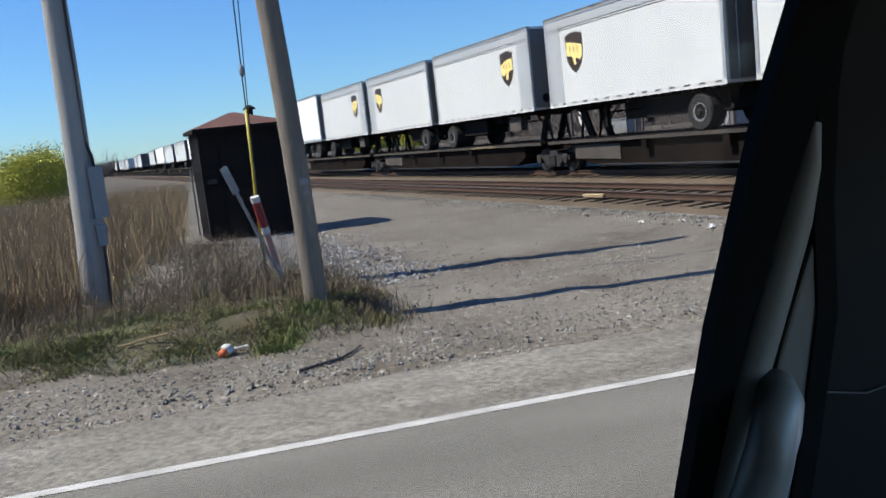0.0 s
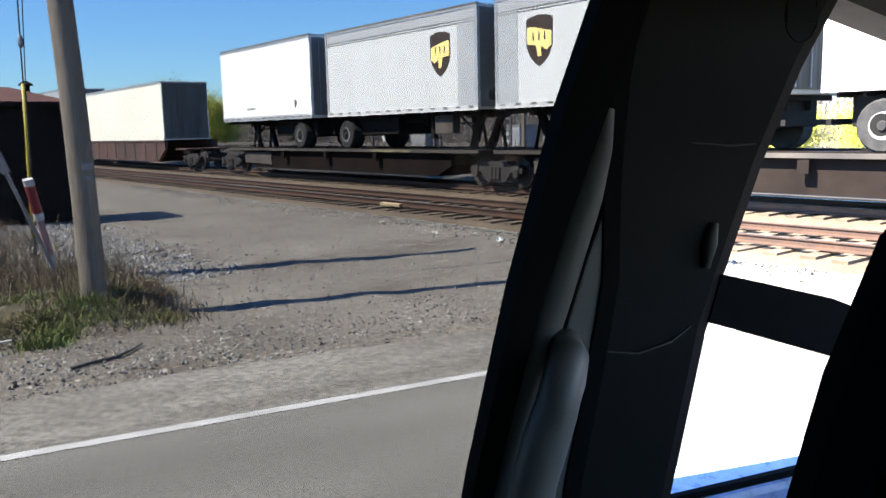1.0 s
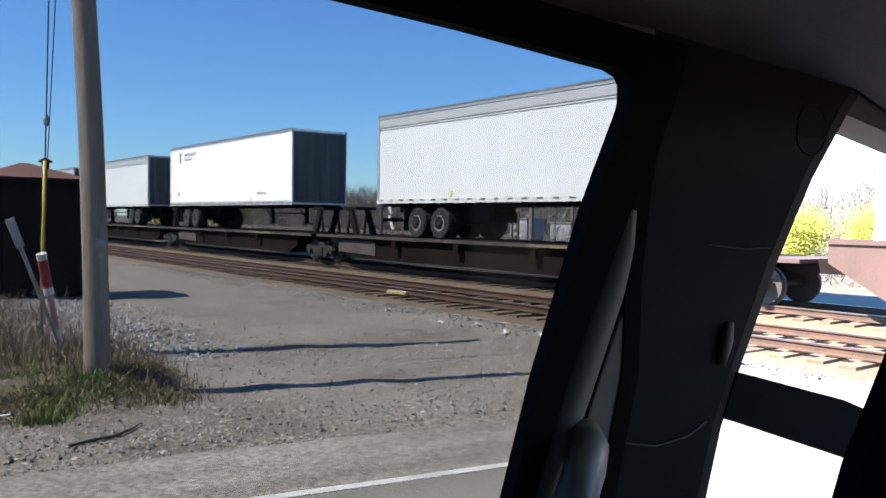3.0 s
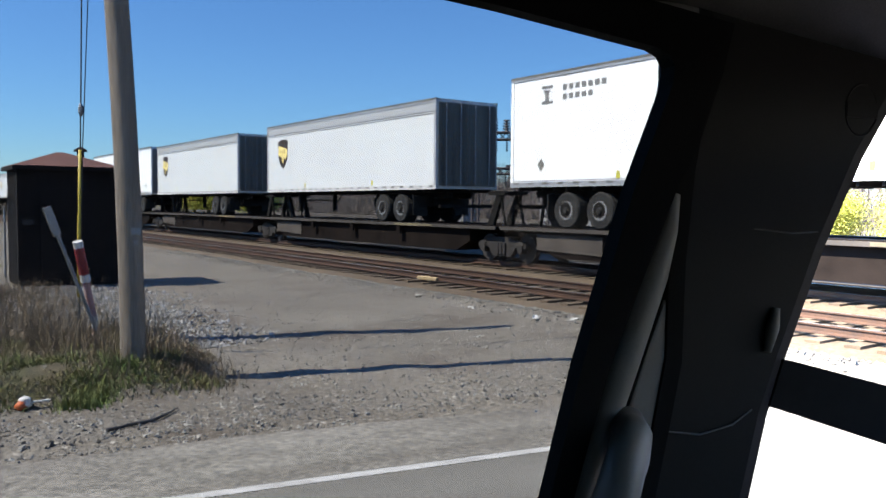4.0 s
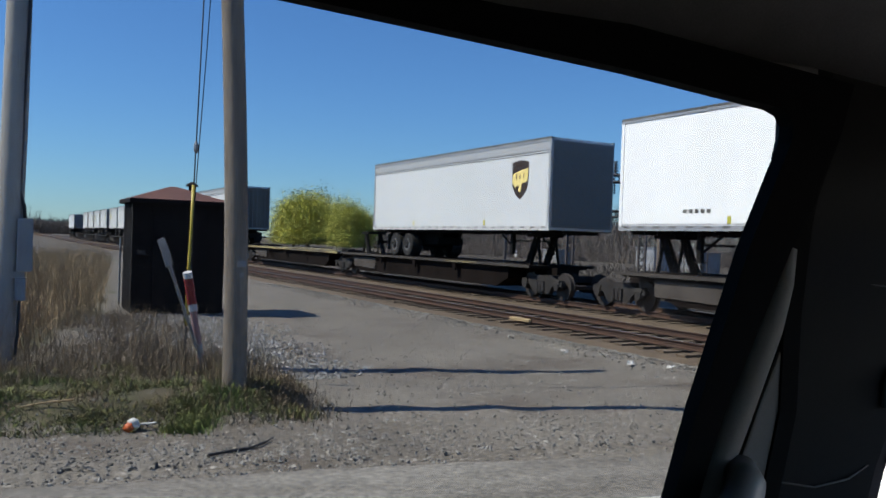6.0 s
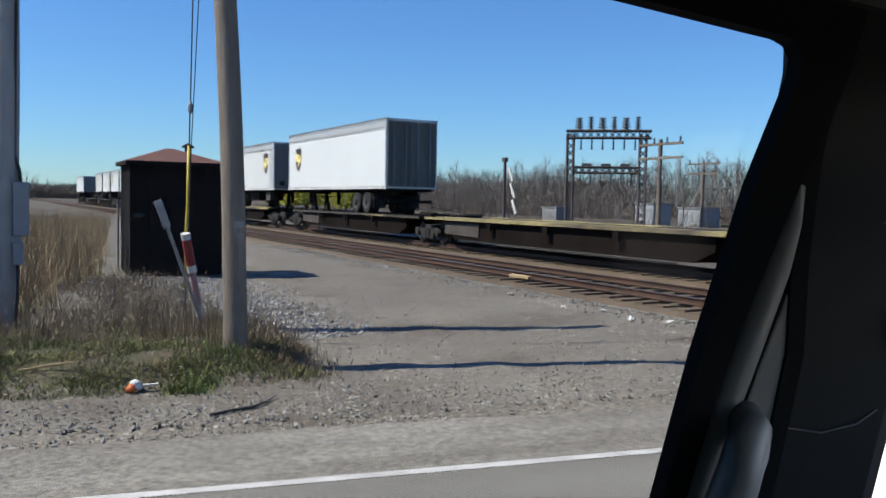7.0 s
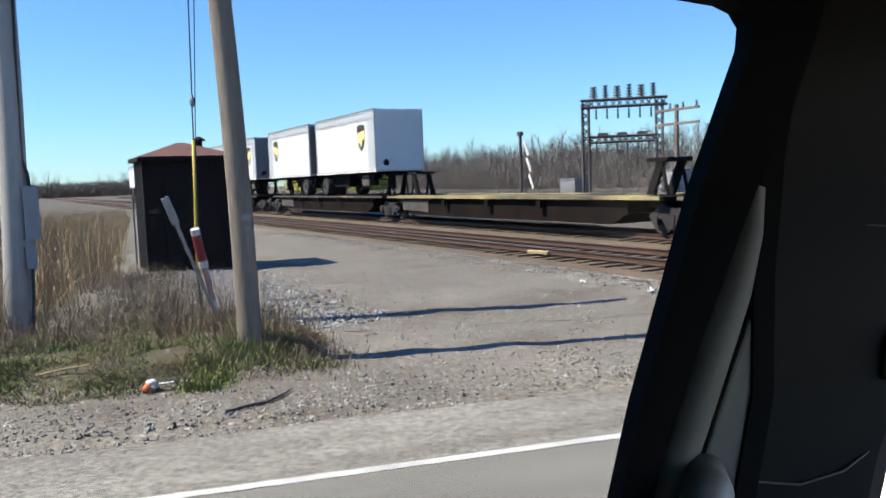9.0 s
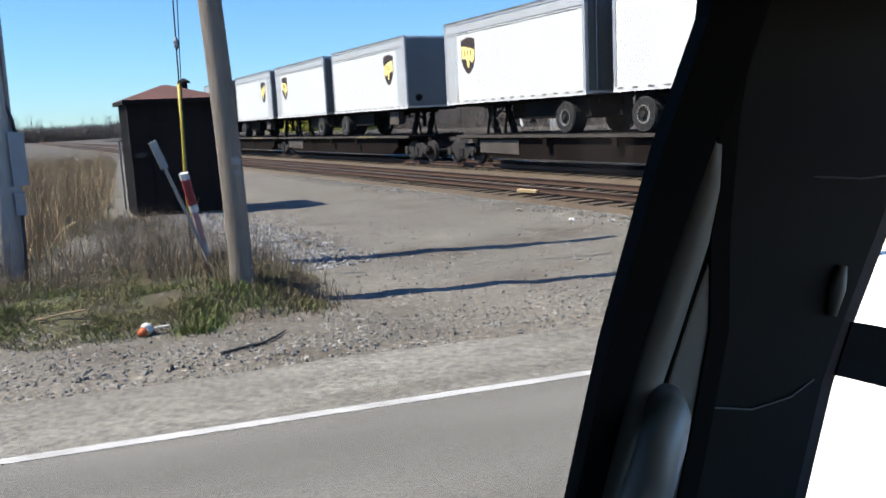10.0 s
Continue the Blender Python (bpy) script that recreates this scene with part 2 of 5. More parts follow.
M_GREYTRIM = mat("grey_trim", (0.1078, 0.09955, 0.08545), (0.09706, 0.0896, 0.07715), 6, 0.6, bump=0.001, bscale=400, fine=0.08, spec=0.3)
# trim grey made lighter to paint in light on the handle
M_HANDLE = mat("handle_lit_grey", (0.1227, 0.1145, 0.09955), (0.1137, 0.1054, 0.09209), 6, 0.45, bump=0.001, bscale=400, fine=0.06, spec=0.4)
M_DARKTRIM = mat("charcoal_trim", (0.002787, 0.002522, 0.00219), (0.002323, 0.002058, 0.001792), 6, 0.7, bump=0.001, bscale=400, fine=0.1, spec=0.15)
M_LINER = mat("headliner_cloth", (0.1062, 0.1012, 0.09457), (0.09292, 0.08794, 0.08213), 20, 0.95, bump=0.002, bscale=500, fine=0.12, spec=0.1)
M_SEAM = mat("seam_edge", (0.03733, 0.0365, 0.03484), (0.03318, 0.03235, 0.0307), 6, 0.6)
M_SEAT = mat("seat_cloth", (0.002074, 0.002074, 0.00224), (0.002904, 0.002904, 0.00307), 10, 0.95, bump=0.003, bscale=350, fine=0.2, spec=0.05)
M_BELT = mat("belt_webbing", (0.003318, 0.003318, 0.003484), (0.004978, 0.004978, 0.005226), 40, 0.85, bump=0.001, bscale=500, spec=0.1)
M_BLUE = mat("blue_paint", (0.36, 0.39, 0.60), (0.34, 0.37, 0.57), 3, 0.3)
M_TINT = glass("tinted_glass", (0.362, 0.369, 0.373))


# ---- mesh helpers ----
class Shape:
    """Collects vertices and faces."""

    def __init__(self):
        self.v, self.f = [], []

    def add(self, vs, fs):
        o = len(self.v)
        self.v += [tuple(p) for p in vs]
        self.f += [tuple(i + o for i in f) for f in fs]
        return self

    def box(self, x0, x1, y0, y1, z0, z1, m=None):
        vs = [Vector((x, y, z)) for x in (x0, x1) for y in (y0, y1) for z in (z0, z1)]
        if m:
            vs = [m @ p for p in vs]
        return self.add(vs, [(0, 1, 3, 2), (4, 6, 7, 5), (0, 4, 5, 1), (2, 3, 7, 6), (0, 2, 6, 4), (1, 5, 7, 3)])

    def tube(self, pts, radii, n=8, caps=True):
        pts = [Vector(p) for p in pts]
        if not isinstance(radii, (list, tuple)):
            radii = [radii] * len(pts)
        vs, fs = [], []
        for i, p in enumerate(pts):
            t = (pts[min(i + 1, len(pts) - 1)] - pts[max(i - 1, 0)]).normalized()
            a = t.cross(Vector((0.31, 0.2, 0.93)) if abs(t.z) < 0.9 else Vector((1, 0.1, 0))).normalized()
            b = t.cross(a)
            vs += [p + radii[i] * (math.cos(k * math.tau / n) * a + math.sin(k * math.tau / n) * b) for k in range(n)]
        for i in range(len(pts) - 1):
            for k in range(n):
                fs.append((i * n + k, i * n + (k + 1) % n, (i + 1) * n + (k + 1) % n, (i + 1) * n + k))
        if caps:
            fs += [tuple(reversed(range(n))), tuple(range((len(pts) - 1) * n, len(pts) * n))]
        return self.add(vs, fs)

    def prism(self, poly, fn, d0, d1):
        """A polygon (a, b) drawn out from depth d0 to d1; fn(a, b, d) gives the place."""
        n = len(poly)
        vs = [fn(a, b, d0) for a, b in poly] + [fn(a, b, d1) for a, b in poly]
        fs = [tuple(range(n)), tuple(reversed(range(n, 2 * n)))]
        fs += [(i, i + n, (i + 1) % n + n, (i + 1) % n) for i in range(n)]
        return self.add(vs, fs)


def mesh_of(name, shape, material, smooth=False, bevel=0.0):
    me = bpy.data.meshes.new(name)
    me.from_pydata(shape.v, [], shape.f)
    bm = bmesh.new()
    bm.from_mesh(me)
    if len(bm.faces) < 20000:
        bmesh.ops.recalc_face_normals(bm, faces=bm.faces)
    if bevel:
        bmesh.ops.remove_doubles(bm, verts=bm.verts, dist=1e-5)
        bmesh.ops.bevel(bm, geom=[e for e in bm.edges if e.calc_face_angle(0) > 0.5], offset=bevel, segments=2, affect="EDGES", profile=0.6)
    bm.to_mesh(me)
    bm.free()
    me.materials.append(material)
    if smooth:
        for p in me.polygons:
            p.use_smooth = True
    return me


def part(name, shape, material, parent=None, label="", smooth=False, bevel=0.0):
    ob = new(name, mesh_of(name, shape, material, smooth, bevel))
    ob.parent = parent
    if label:
        tagged(ob, label)
    return ob


def thing(name, label, category, group="", kind="", at=None):
    ob = new(name)
    ob.empty_display_size = 0.1
    if at is not None:
        ob.matrix_basis = at
    return tagged(ob, label, category, group, kind)


rng = random.Random(7)

# ---- plan ----
D = Vector((0.1898, 0.9818, 0)).normalized()      # along the road
N = Vector((-D.y, D.x, 0))                      # across it, away from the vehicle


def road_at(u, w, z):
    return D * u + N * w + Vector((0, 0, z))


NEAR_TRACK, TRAIN_TRACK = 12.3, 16.88


def verge_edge(y):
    """Where the grass ends towards the road."""
    return -8.35 + 0.20 * max(y, -3) - 0.9 * max(0.0, y - 2.2) + 0.14 * math.sin(y * 2.9)


VERGE = 0.22


def verge_rise(x, y):
    """Soft bank under the grass: 0 on the lot and road, 1 on its top."""
    a = min(1, max(0, (verge_edge(y) - x) / 0.8))
    b = min(1, max(0, (3.45 - y) / 0.6))
    c = min(1, max(0, (x + 12.6) / 2.4)) if x > -12.6 else 0.0
    t = a * b * max(0.0, min(1, c))
    return t * t * (3 - 2 * t)


def ground_height(x, y):
    z = 0.035 * noise.noise(Vector((x * 0.5, y * 0.5, 0))) + 0.028 * noise.noise(Vector((x * 1.9, y * 1.9, 3)))
    w = N.x * x + N.y * y
    k = min(1, max(0, (w - 6.7) / 0.8))
    z *= k
    if w < 6.9:
        z -= 0.03
    t = min(1, max(0, (y - 9.9) / 0.9)) * min(1, max(0, (21.5 - y) / 0.9))
    z = z * (1 - t) - 0.16 * t
    z += VERGE * verge_rise(x, y)
    m = math.exp(-(((x + 18.8) / 2.2) ** 2 + ((y - 6.2) / 1.9) ** 2))
    return z - 0.07 * m


def reed_edge(x):
    """Where the dry reeds end towards the gravel."""
    return 0.1 + 0.27 * (-12.3 - x) if x > -20.5 else min(8.2, 2.3 + 0.122 * (-20.5 - x))


def axis_steps(lo, a, b, hi, fine, grow=1.25):
    out = list(np.arange(a, b + 1e-6, fine))
    s, v = fine, out[-1]
    while v < hi:
        s *= grow
        v += s
        out.append(min(v, hi))
    s, v = fine, out[0]
    while v > lo:
        s *= grow
        v -= s
        out.insert(0, max(v, lo))
    return out


def make_ground():
    xs = axis_steps(-2500, -24, 3, 1500, 0.15)
    ys = axis_steps(-1500, -4, 12, 2500, 0.15)
    vs = [(x, y, ground_height(x, y)) for x in xs for y in ys]
    k = len(ys)
    fs = [(i * k + j, (i + 1) * k + j, (i + 1) * k + j + 1, i * k + j + 1) for i in range(len(xs) - 1) for j in range(k - 1)]
    me = bpy.data.meshes.new("ground")
    me.from_pydata(vs, [], fs)
    me.materials.append(M_GROUND)
    me.materials.append(M_FIELD)
    me.materials.append(M_TURF)
    me.materials.append(M_BALLAST)
    for p in me.polygons:
        c = p.center
        p.use_smooth = True
        if 10.5 + 0.3 * noise.noise(c) < c.y < 20.0 and -500 < c.x < 60:
            p.material_index = 3
        elif c.x < -70 or c.y > 19 or c.y < -12 or c.x > 40:
            p.material_index = 1
        elif (verge_rise(c.x, c.y) > 0.35 + 0.3 * noise.noise(c * 2.0)) or (c.x < -11.4 and c.y < reed_edge(c.x) - 0.1 + 0.5 * noise.noise(c)):
            p.material_index = 2
    tagged(new("ground", me), "grey gravel and dirt lot beside the road and tracks", "ground", kind="structure")


def make_road():
    """Lane, worn shoulder with a ragged edge, painted edge line."""
    lane = Shape().prism([(-60, -5.0), (9.6, -5.0), (9.6, 5.383), (-60, 5.383)], lambda a, b, d: road_at(a, b, d), -0.3, 0.018)
    part("road", lane, M_ASPHALT)
    tagged(bpy.data.objects["road"], "grey asphalt road surface, worn and dusty", "road", kind="structure")
    edge = []
    for i in range(0, 240):
        u = -40 + i * 0.207
        edge.append((u, 6.62 + 0.13 * noise.noise(Vector((u * 0.35, 5, 0))) + 0.06 * noise.noise(Vector((u * 2.4, 9, 0)))))
    sh = Shape()
    vs, fs = [], []
    for u, w in edge:
        vs += [road_at(u, 5.383, 0.018), road_at(u, w - 0.12, 0.016), road_at(u, w, -0.06)]
    for i in range(len(edge) - 1):
        for j in range(2):
            fs.append((3 * i + j, 3 * i + 3 + j, 3 * i + 4 + j, 3 * i + 1 + j))
    sh.add(vs, fs)
    tagged(part("pavement", sh, M_SHOULDER), "worn pale paved road shoulder with a crumbling edge", "pavement", kind="structure")
    ln = Shape()
    vs, fs = [], []
    for i in range(0, 500):
        u = -40 + i * 0.099
        j = 0.008 * noise.noise(Vector((u * 6, 1, 0)))
        vs += [road_at(u, 5.248 + j, 0.0225), road_at(u, 5.348 + 0.009 * noise.noise(Vector((u * 7, 4, 0))), 0.0225)]
        if i:
            fs.append((2 * i - 2, 2 * i, 2 * i + 1, 2 * i - 1))
    ln.add(vs, fs)
    tagged(part("edge_line", ln, M_LINE), "solid white painted edge line along the road", "road marking", kind="structure")


def ribbon_along(shape, yc, profile, xs, z=0.0):
    """Sweeps a cross-section (dy, dz) along the line of a track."""
    vs, fs, n = [], [], len(profile)
    for x in xs:
        for dy, dz in profile:
            vs.append((x, yc + dy, z + dz))
    for i in range(len(xs) - 1):
        for j in range(n):
            fs.append((i * n + j, (i + 1) * n + j, (i + 1) * n + (j + 1) % n, i * n + (j + 1) % n))
    shape.add(vs, fs)


TRACK_X = [60, 20, 0, -20, -40, -60] + [-60 - 12 * i for i in range(1, 38)]
PROFILE = [(-0.07, 0), (-0.07, 0.015), (-0.012, 0.035), (-0.012, 0.105), (-0.036, 0.115), (-0.036, 0.138), (0.036, 0.138), (0.036, 0.115), (0.012, 0.105), (0.012, 0.035), (0.07, 0.015), (0.07, 0)]


def make_tracks():
    for n, yc in enumerate((NEAR_TRACK, TRAIN_TRACK)):
        tr = thing("railway_track", "rusty railway track on brown stained ballast" if n == 0 else "main railway track carrying the freight train", "railway track", "tracks", "structure")
        bed = Shape()
        ribbon_along(bed, yc, [(-1.95, -0.20), (-1.5, -0.05), (1.5, -0.05), (1.95, -0.20)], TRACK_X)
        part("ballast_bed", bed, M_BALLAST, tr, "rust-brown crushed stone ballast")
        for k in (-1, 1):
            r = Shape()
            ribbon_along(r, yc + k * 0.753, PROFILE, TRACK_X, 0.02)
            rail = part("rail", r, M_RAIL, tr, "rusted steel rail")
            h = Shape()
            ribbon_along(h, yc + k * 0.753, [(-0.034, 0.138), (-0.03, 0.1405), (0.03, 0.1405), (0.034, 0.138)], TRACK_X, 0.02)
            part("rail_head", h, M_RAILTOP, rail)
        tracks.append(tr)


tracks = []
make_ground()
make_road()
make_tracks()


# ---- things beside the road ----
def make_pole(x, y, z, top, r0, r1, height, material, label):
    p = thing("utility_pole", label, "utility pole", "utility poles", at=pose(x, y, z))
    pts, rad = [], []
    for i in range(25):
        k = i / 24
        b = 0.03 * math.sin(k * 7)
        pts.append((top[0] * k + b * 0.5, top[1] * k + b, -0.3 + k * (height + 0.3)))
        rad.append((r0 + (r1 - r0) * k) * (1 + 0.03 * noise.noise(Vector((k * 14, x, 0)))) * (1.06 if i == 0 else 1))
    part("shaft", Shape().tube(pts, rad, 20), material, p, smooth=True)
    return p


def make_poles():
    p = make_pole(-8.87, 2.28, VERGE, (-0.10, -0.34), 0.130, 0.104, 10.0, M_WOOD, "weathered brown wooden utility pole in the grass")
    part("nameplate", Shape().box(0.10, 0.135, -0.05, 0.05, 1.33, 1.40), M_GALV, p, "small metal tag")
    part("nameplate", Shape().box(0.10, 0.132, -0.025, 0.025, 1.22, 1.27), M_GALV, p, "small metal tag")
    q = make_pole(-12.45, 0.02, 0.0, (0.0, 0.30), 0.176, 0.142, 10.0, M_WOODGREY, "pale grey wooden utility pole with a meter box")
    box = part("meter_box", Shape().box(0.06, 0.21, 0.19, 0.38, 1.31, 2.02), M_PVC, q, "grey electrical enclosure", bevel=0.012)
    part("latch", Shape().box(0.21, 0.225, 0.26, 0.31, 1.60, 1.68), M_GALV, box)
    part("lower_box", Shape().box(0.08, 0.19, 0.18, 0.31, 0.92, 1.22), M_PVC, q, "small grey switch box", bevel=0.01)
    part("bracket", Shape().box(0.06, 0.17, 0.10, 0.29, 1.22, 1.31), M_GALV, q)
    pts = [(0.13, 0.28, 2.02), (0.13, 0.27, 2.18), (0.12, 0.21, 2.38), (0.12, 0.23, 3.6), (0.11, 0.28, 5.4), (0.10, 0.38, 9.4)]
    part("conduit", Shape().tube(pts, 0.022, 8), M_CABLE, q, "black service cable", smooth=True)
    part("conduit", Shape().tube([(0.14, 0.24, 0.92), (0.14, 0.23, 0.5), (0.14, 0.20, 0.1), (0.14, 0.18, -0.15)], 0.021, 8), M_CABLE, q, "black service cable", smooth=True)
    # guy wires with a yellow guard
    g = thing("guy_wire", "steel guy wires with a yellow plastic guard beside the pole", "guy wire", at=pose(-10.48, 2.08, 0))
    part("wire", Shape().tube([(0, 0.16, 8.5), (0, 0.07, 4.19), (0, 0.045, 3.02)], 0.009, 6), M_CABLE, g)
    part("wire", Shape().tube([(0.02, 0.30, 8.5), (0.02, 0.135, 4.19), (0.02, 0.05, 2.45), (0.02, 0.02, 1.3)], 0.0065, 6), M_CABLE, g)
    part("wire", Shape().tube([(0, 0.04, 2.93), (0, 0.035, 2.6), (0, 0.03, 2.46)], 0.009, 6), M_CABLE, g)
    part("clamp", Shape().tube([(0, 0.045, 2.90), (0, 0.045, 2.94), (0, 0.045, 3.00), (0, 0.045, 3.05)], [0.014, 0.032, 0.032, 0.014], 10), M_GALV, g, "steel strain insulator")
    part("guard", Shape().tube([(0, 0.03, 2.50), (0, 0.02, 1.9), (0.005, 0.0, 1.4), (0.01, -0.01, 0.75)], 0.024, 8), M_YELLOW, g, "yellow plastic wire guard", smooth=True)
    part("anchor_rod", Shape().tube([(0.01, -0.01, 0.77), (0.02, -0.01, -0.05)], 0.011, 6), M_CABLE, g)
    # leaning red and white marker
    a, b = Vector((-10.10, 1.99, 1.43)), Vector((-10.38, 2.30, 0.0))
    m = thing("marker_post", "leaning red and white striped marker tube, faded", "marker post")
    cuts = [(0, 0.05, M_WHITE), (0.05, 0.27, M_RED), (0.27, 0.33, M_WHITE), (0.33, 0.62, M_PINK), (0.62, 0.72, M_WHITE), (0.72, 1.0, M_PINK)]
    for i, (s, e, mt) in enumerate(cuts):
        r = 0.056 if i < 3 else 0.041
        part("band", Shape().tube([a.lerp(b, s), a.lerp(b, e)], [r, r], 14), mt, m)
    # grey leaning post with a flat head
    s = thing("leaning_post", "thin grey metal sign post leaning over with a flat blade", "post")
    p0, p1 = Vector((-10.27, 2.34, 0.0)), Vector((-10.05, 1.665, 1.81))
    part("post", Shape().tube([p0, p0.lerp(p1, 0.84)], 0.022, 8), M_GALV, s)
    mm = look(p0.lerp(p1, 0.83), p1)
    part("blade", Shape().box(-0.012, 0.012, -0.048, 0.048, -0.34, 0, mm), M_GALV, s, bevel=0.004)


def make_shed():
    x0, x1, y0, y1, h = -21.5, -20.0, 2.78, 4.86, 2.63
    s = thing("shed", "black steel-clad trackside hut with a red-brown hipped roof", "shed")
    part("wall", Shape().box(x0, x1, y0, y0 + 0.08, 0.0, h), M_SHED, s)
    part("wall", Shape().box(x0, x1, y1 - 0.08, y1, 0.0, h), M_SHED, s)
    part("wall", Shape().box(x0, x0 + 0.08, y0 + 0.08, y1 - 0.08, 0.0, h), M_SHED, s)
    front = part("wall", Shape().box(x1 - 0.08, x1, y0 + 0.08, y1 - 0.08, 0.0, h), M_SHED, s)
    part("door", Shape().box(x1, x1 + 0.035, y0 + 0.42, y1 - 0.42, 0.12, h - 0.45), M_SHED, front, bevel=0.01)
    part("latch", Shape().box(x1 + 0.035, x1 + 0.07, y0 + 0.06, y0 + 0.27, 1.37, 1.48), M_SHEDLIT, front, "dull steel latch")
    for i in range(9):
        yy = y0 + 0.2 + i * (y1 - y0 - 0.4) / 8
        part("rib", Shape().box(x1, x1 + 0.02, yy - 0.015, yy + 0.015, h - 0.4, h - 0.05), M_SHED, s)
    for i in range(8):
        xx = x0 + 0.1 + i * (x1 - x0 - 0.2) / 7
        part("rib", Shape().box(xx - 0.02, xx + 0.02, y0 - 0.035, y0, 0.05, h - 0.05), M_SHEDLIT, s, "wall rib, steel lightened for the sunlit side")
    part("corner_post", Shape().box(x1 - 0.05, x1 + 0.03, y0 - 0.04, y0 + 0.06, 0.0, h), M_SHED, s)
    # pale upright added in place of the sunlit edge of the wall
    part("lit_edge", Shape().tube([(x0 + 0.05, y0 - 0.10, 0.1), (x0 + 0.05, y0 - 0.10, 1.75)], 0.025, 8), M_GALV, s, "pale upright standing for the sunlit wall edge")
    e = 0.12
    c = Vector(((x0 + x1) / 2, (y0 + y1) / 2 - 0.05, h + 0.40))
    base = [(x0 - e, y0 - e), (x1 + e, y0 - e), (x1 + e, y1 + e), (x0 - e, y1 + e)]
    roof = Shape()
    vs = [(a, b, h) for a, b in base] + [(a, b, h + 0.05) for a, b in base] + [(c.x, c.y - 0.08, c.z), (c.x, c.y + 0.08, c.z)]
    roof.add(vs, [(3, 2, 1, 0), (0, 1, 5, 4), (1, 2, 6, 5), (2, 3, 7, 6), (3, 0, 4, 7), (4, 5, 8), (5, 6, 9, 8), (6, 7, 9), (7, 4, 8, 9)])
    rf = part("roof", roof, M_ROOF, s, "red-brown hipped sheet roof")
    part("fascia", Shape().box(x0 - e - 0.01, x1 + e + 0.012, y0 - e - 0.012, y1 + e + 0.012, h - 0.05, h + 0.035), M_SHED, s)
    cx, cy = c.x - 0.1, c.y + 0.46
    v = part("vent", Shape().tube([(cx, cy, h + 0.15), (cx, cy, h + 0.44)], 0.085, 10), M_SHED, rf, "dark roof vent")
    part("vent_cap", Shape().tube([(cx, cy, h + 0.44), (cx, cy, h + 0.48), (cx, cy, h + 0.55)], [0.16, 0.15, 0.03], 10), M_SHED, rf)


def blades(shape, place, lo, hi, width, lean, n, seed):
    """n thin bent leaves at places from place(rng)."""
    r = random.Random(seed)
    for _ in range(n):
        x, y = place(r)
        h = r.uniform(lo, hi)
        a, l = r.uniform(0, math.tau), r.uniform(0.2, 1) * lean * h
        w = width * r.uniform(0.6, 1.4)
        b = r.uniform(0, math.tau)
        cx, cy, z = math.cos(b) * w, math.sin(b) * w, ground_height(x, y) - 0.02
        dx, dy = math.cos(a) * l, math.sin(a) * l
        shape.add([(x - cx, y - cy, z), (x + cx, y + cy, z), (x + cx * 0.7 + dx * 0.35, y + cy * 0.7 + dy * 0.35, z + h * 0.6), (x - cx * 0.7 + dx * 0.35, y - cy * 0.7 + dy * 0.35, z + h * 0.6), (x + dx, y + dy, z + h)], [(0, 1, 2, 3), (3, 2, 4)])


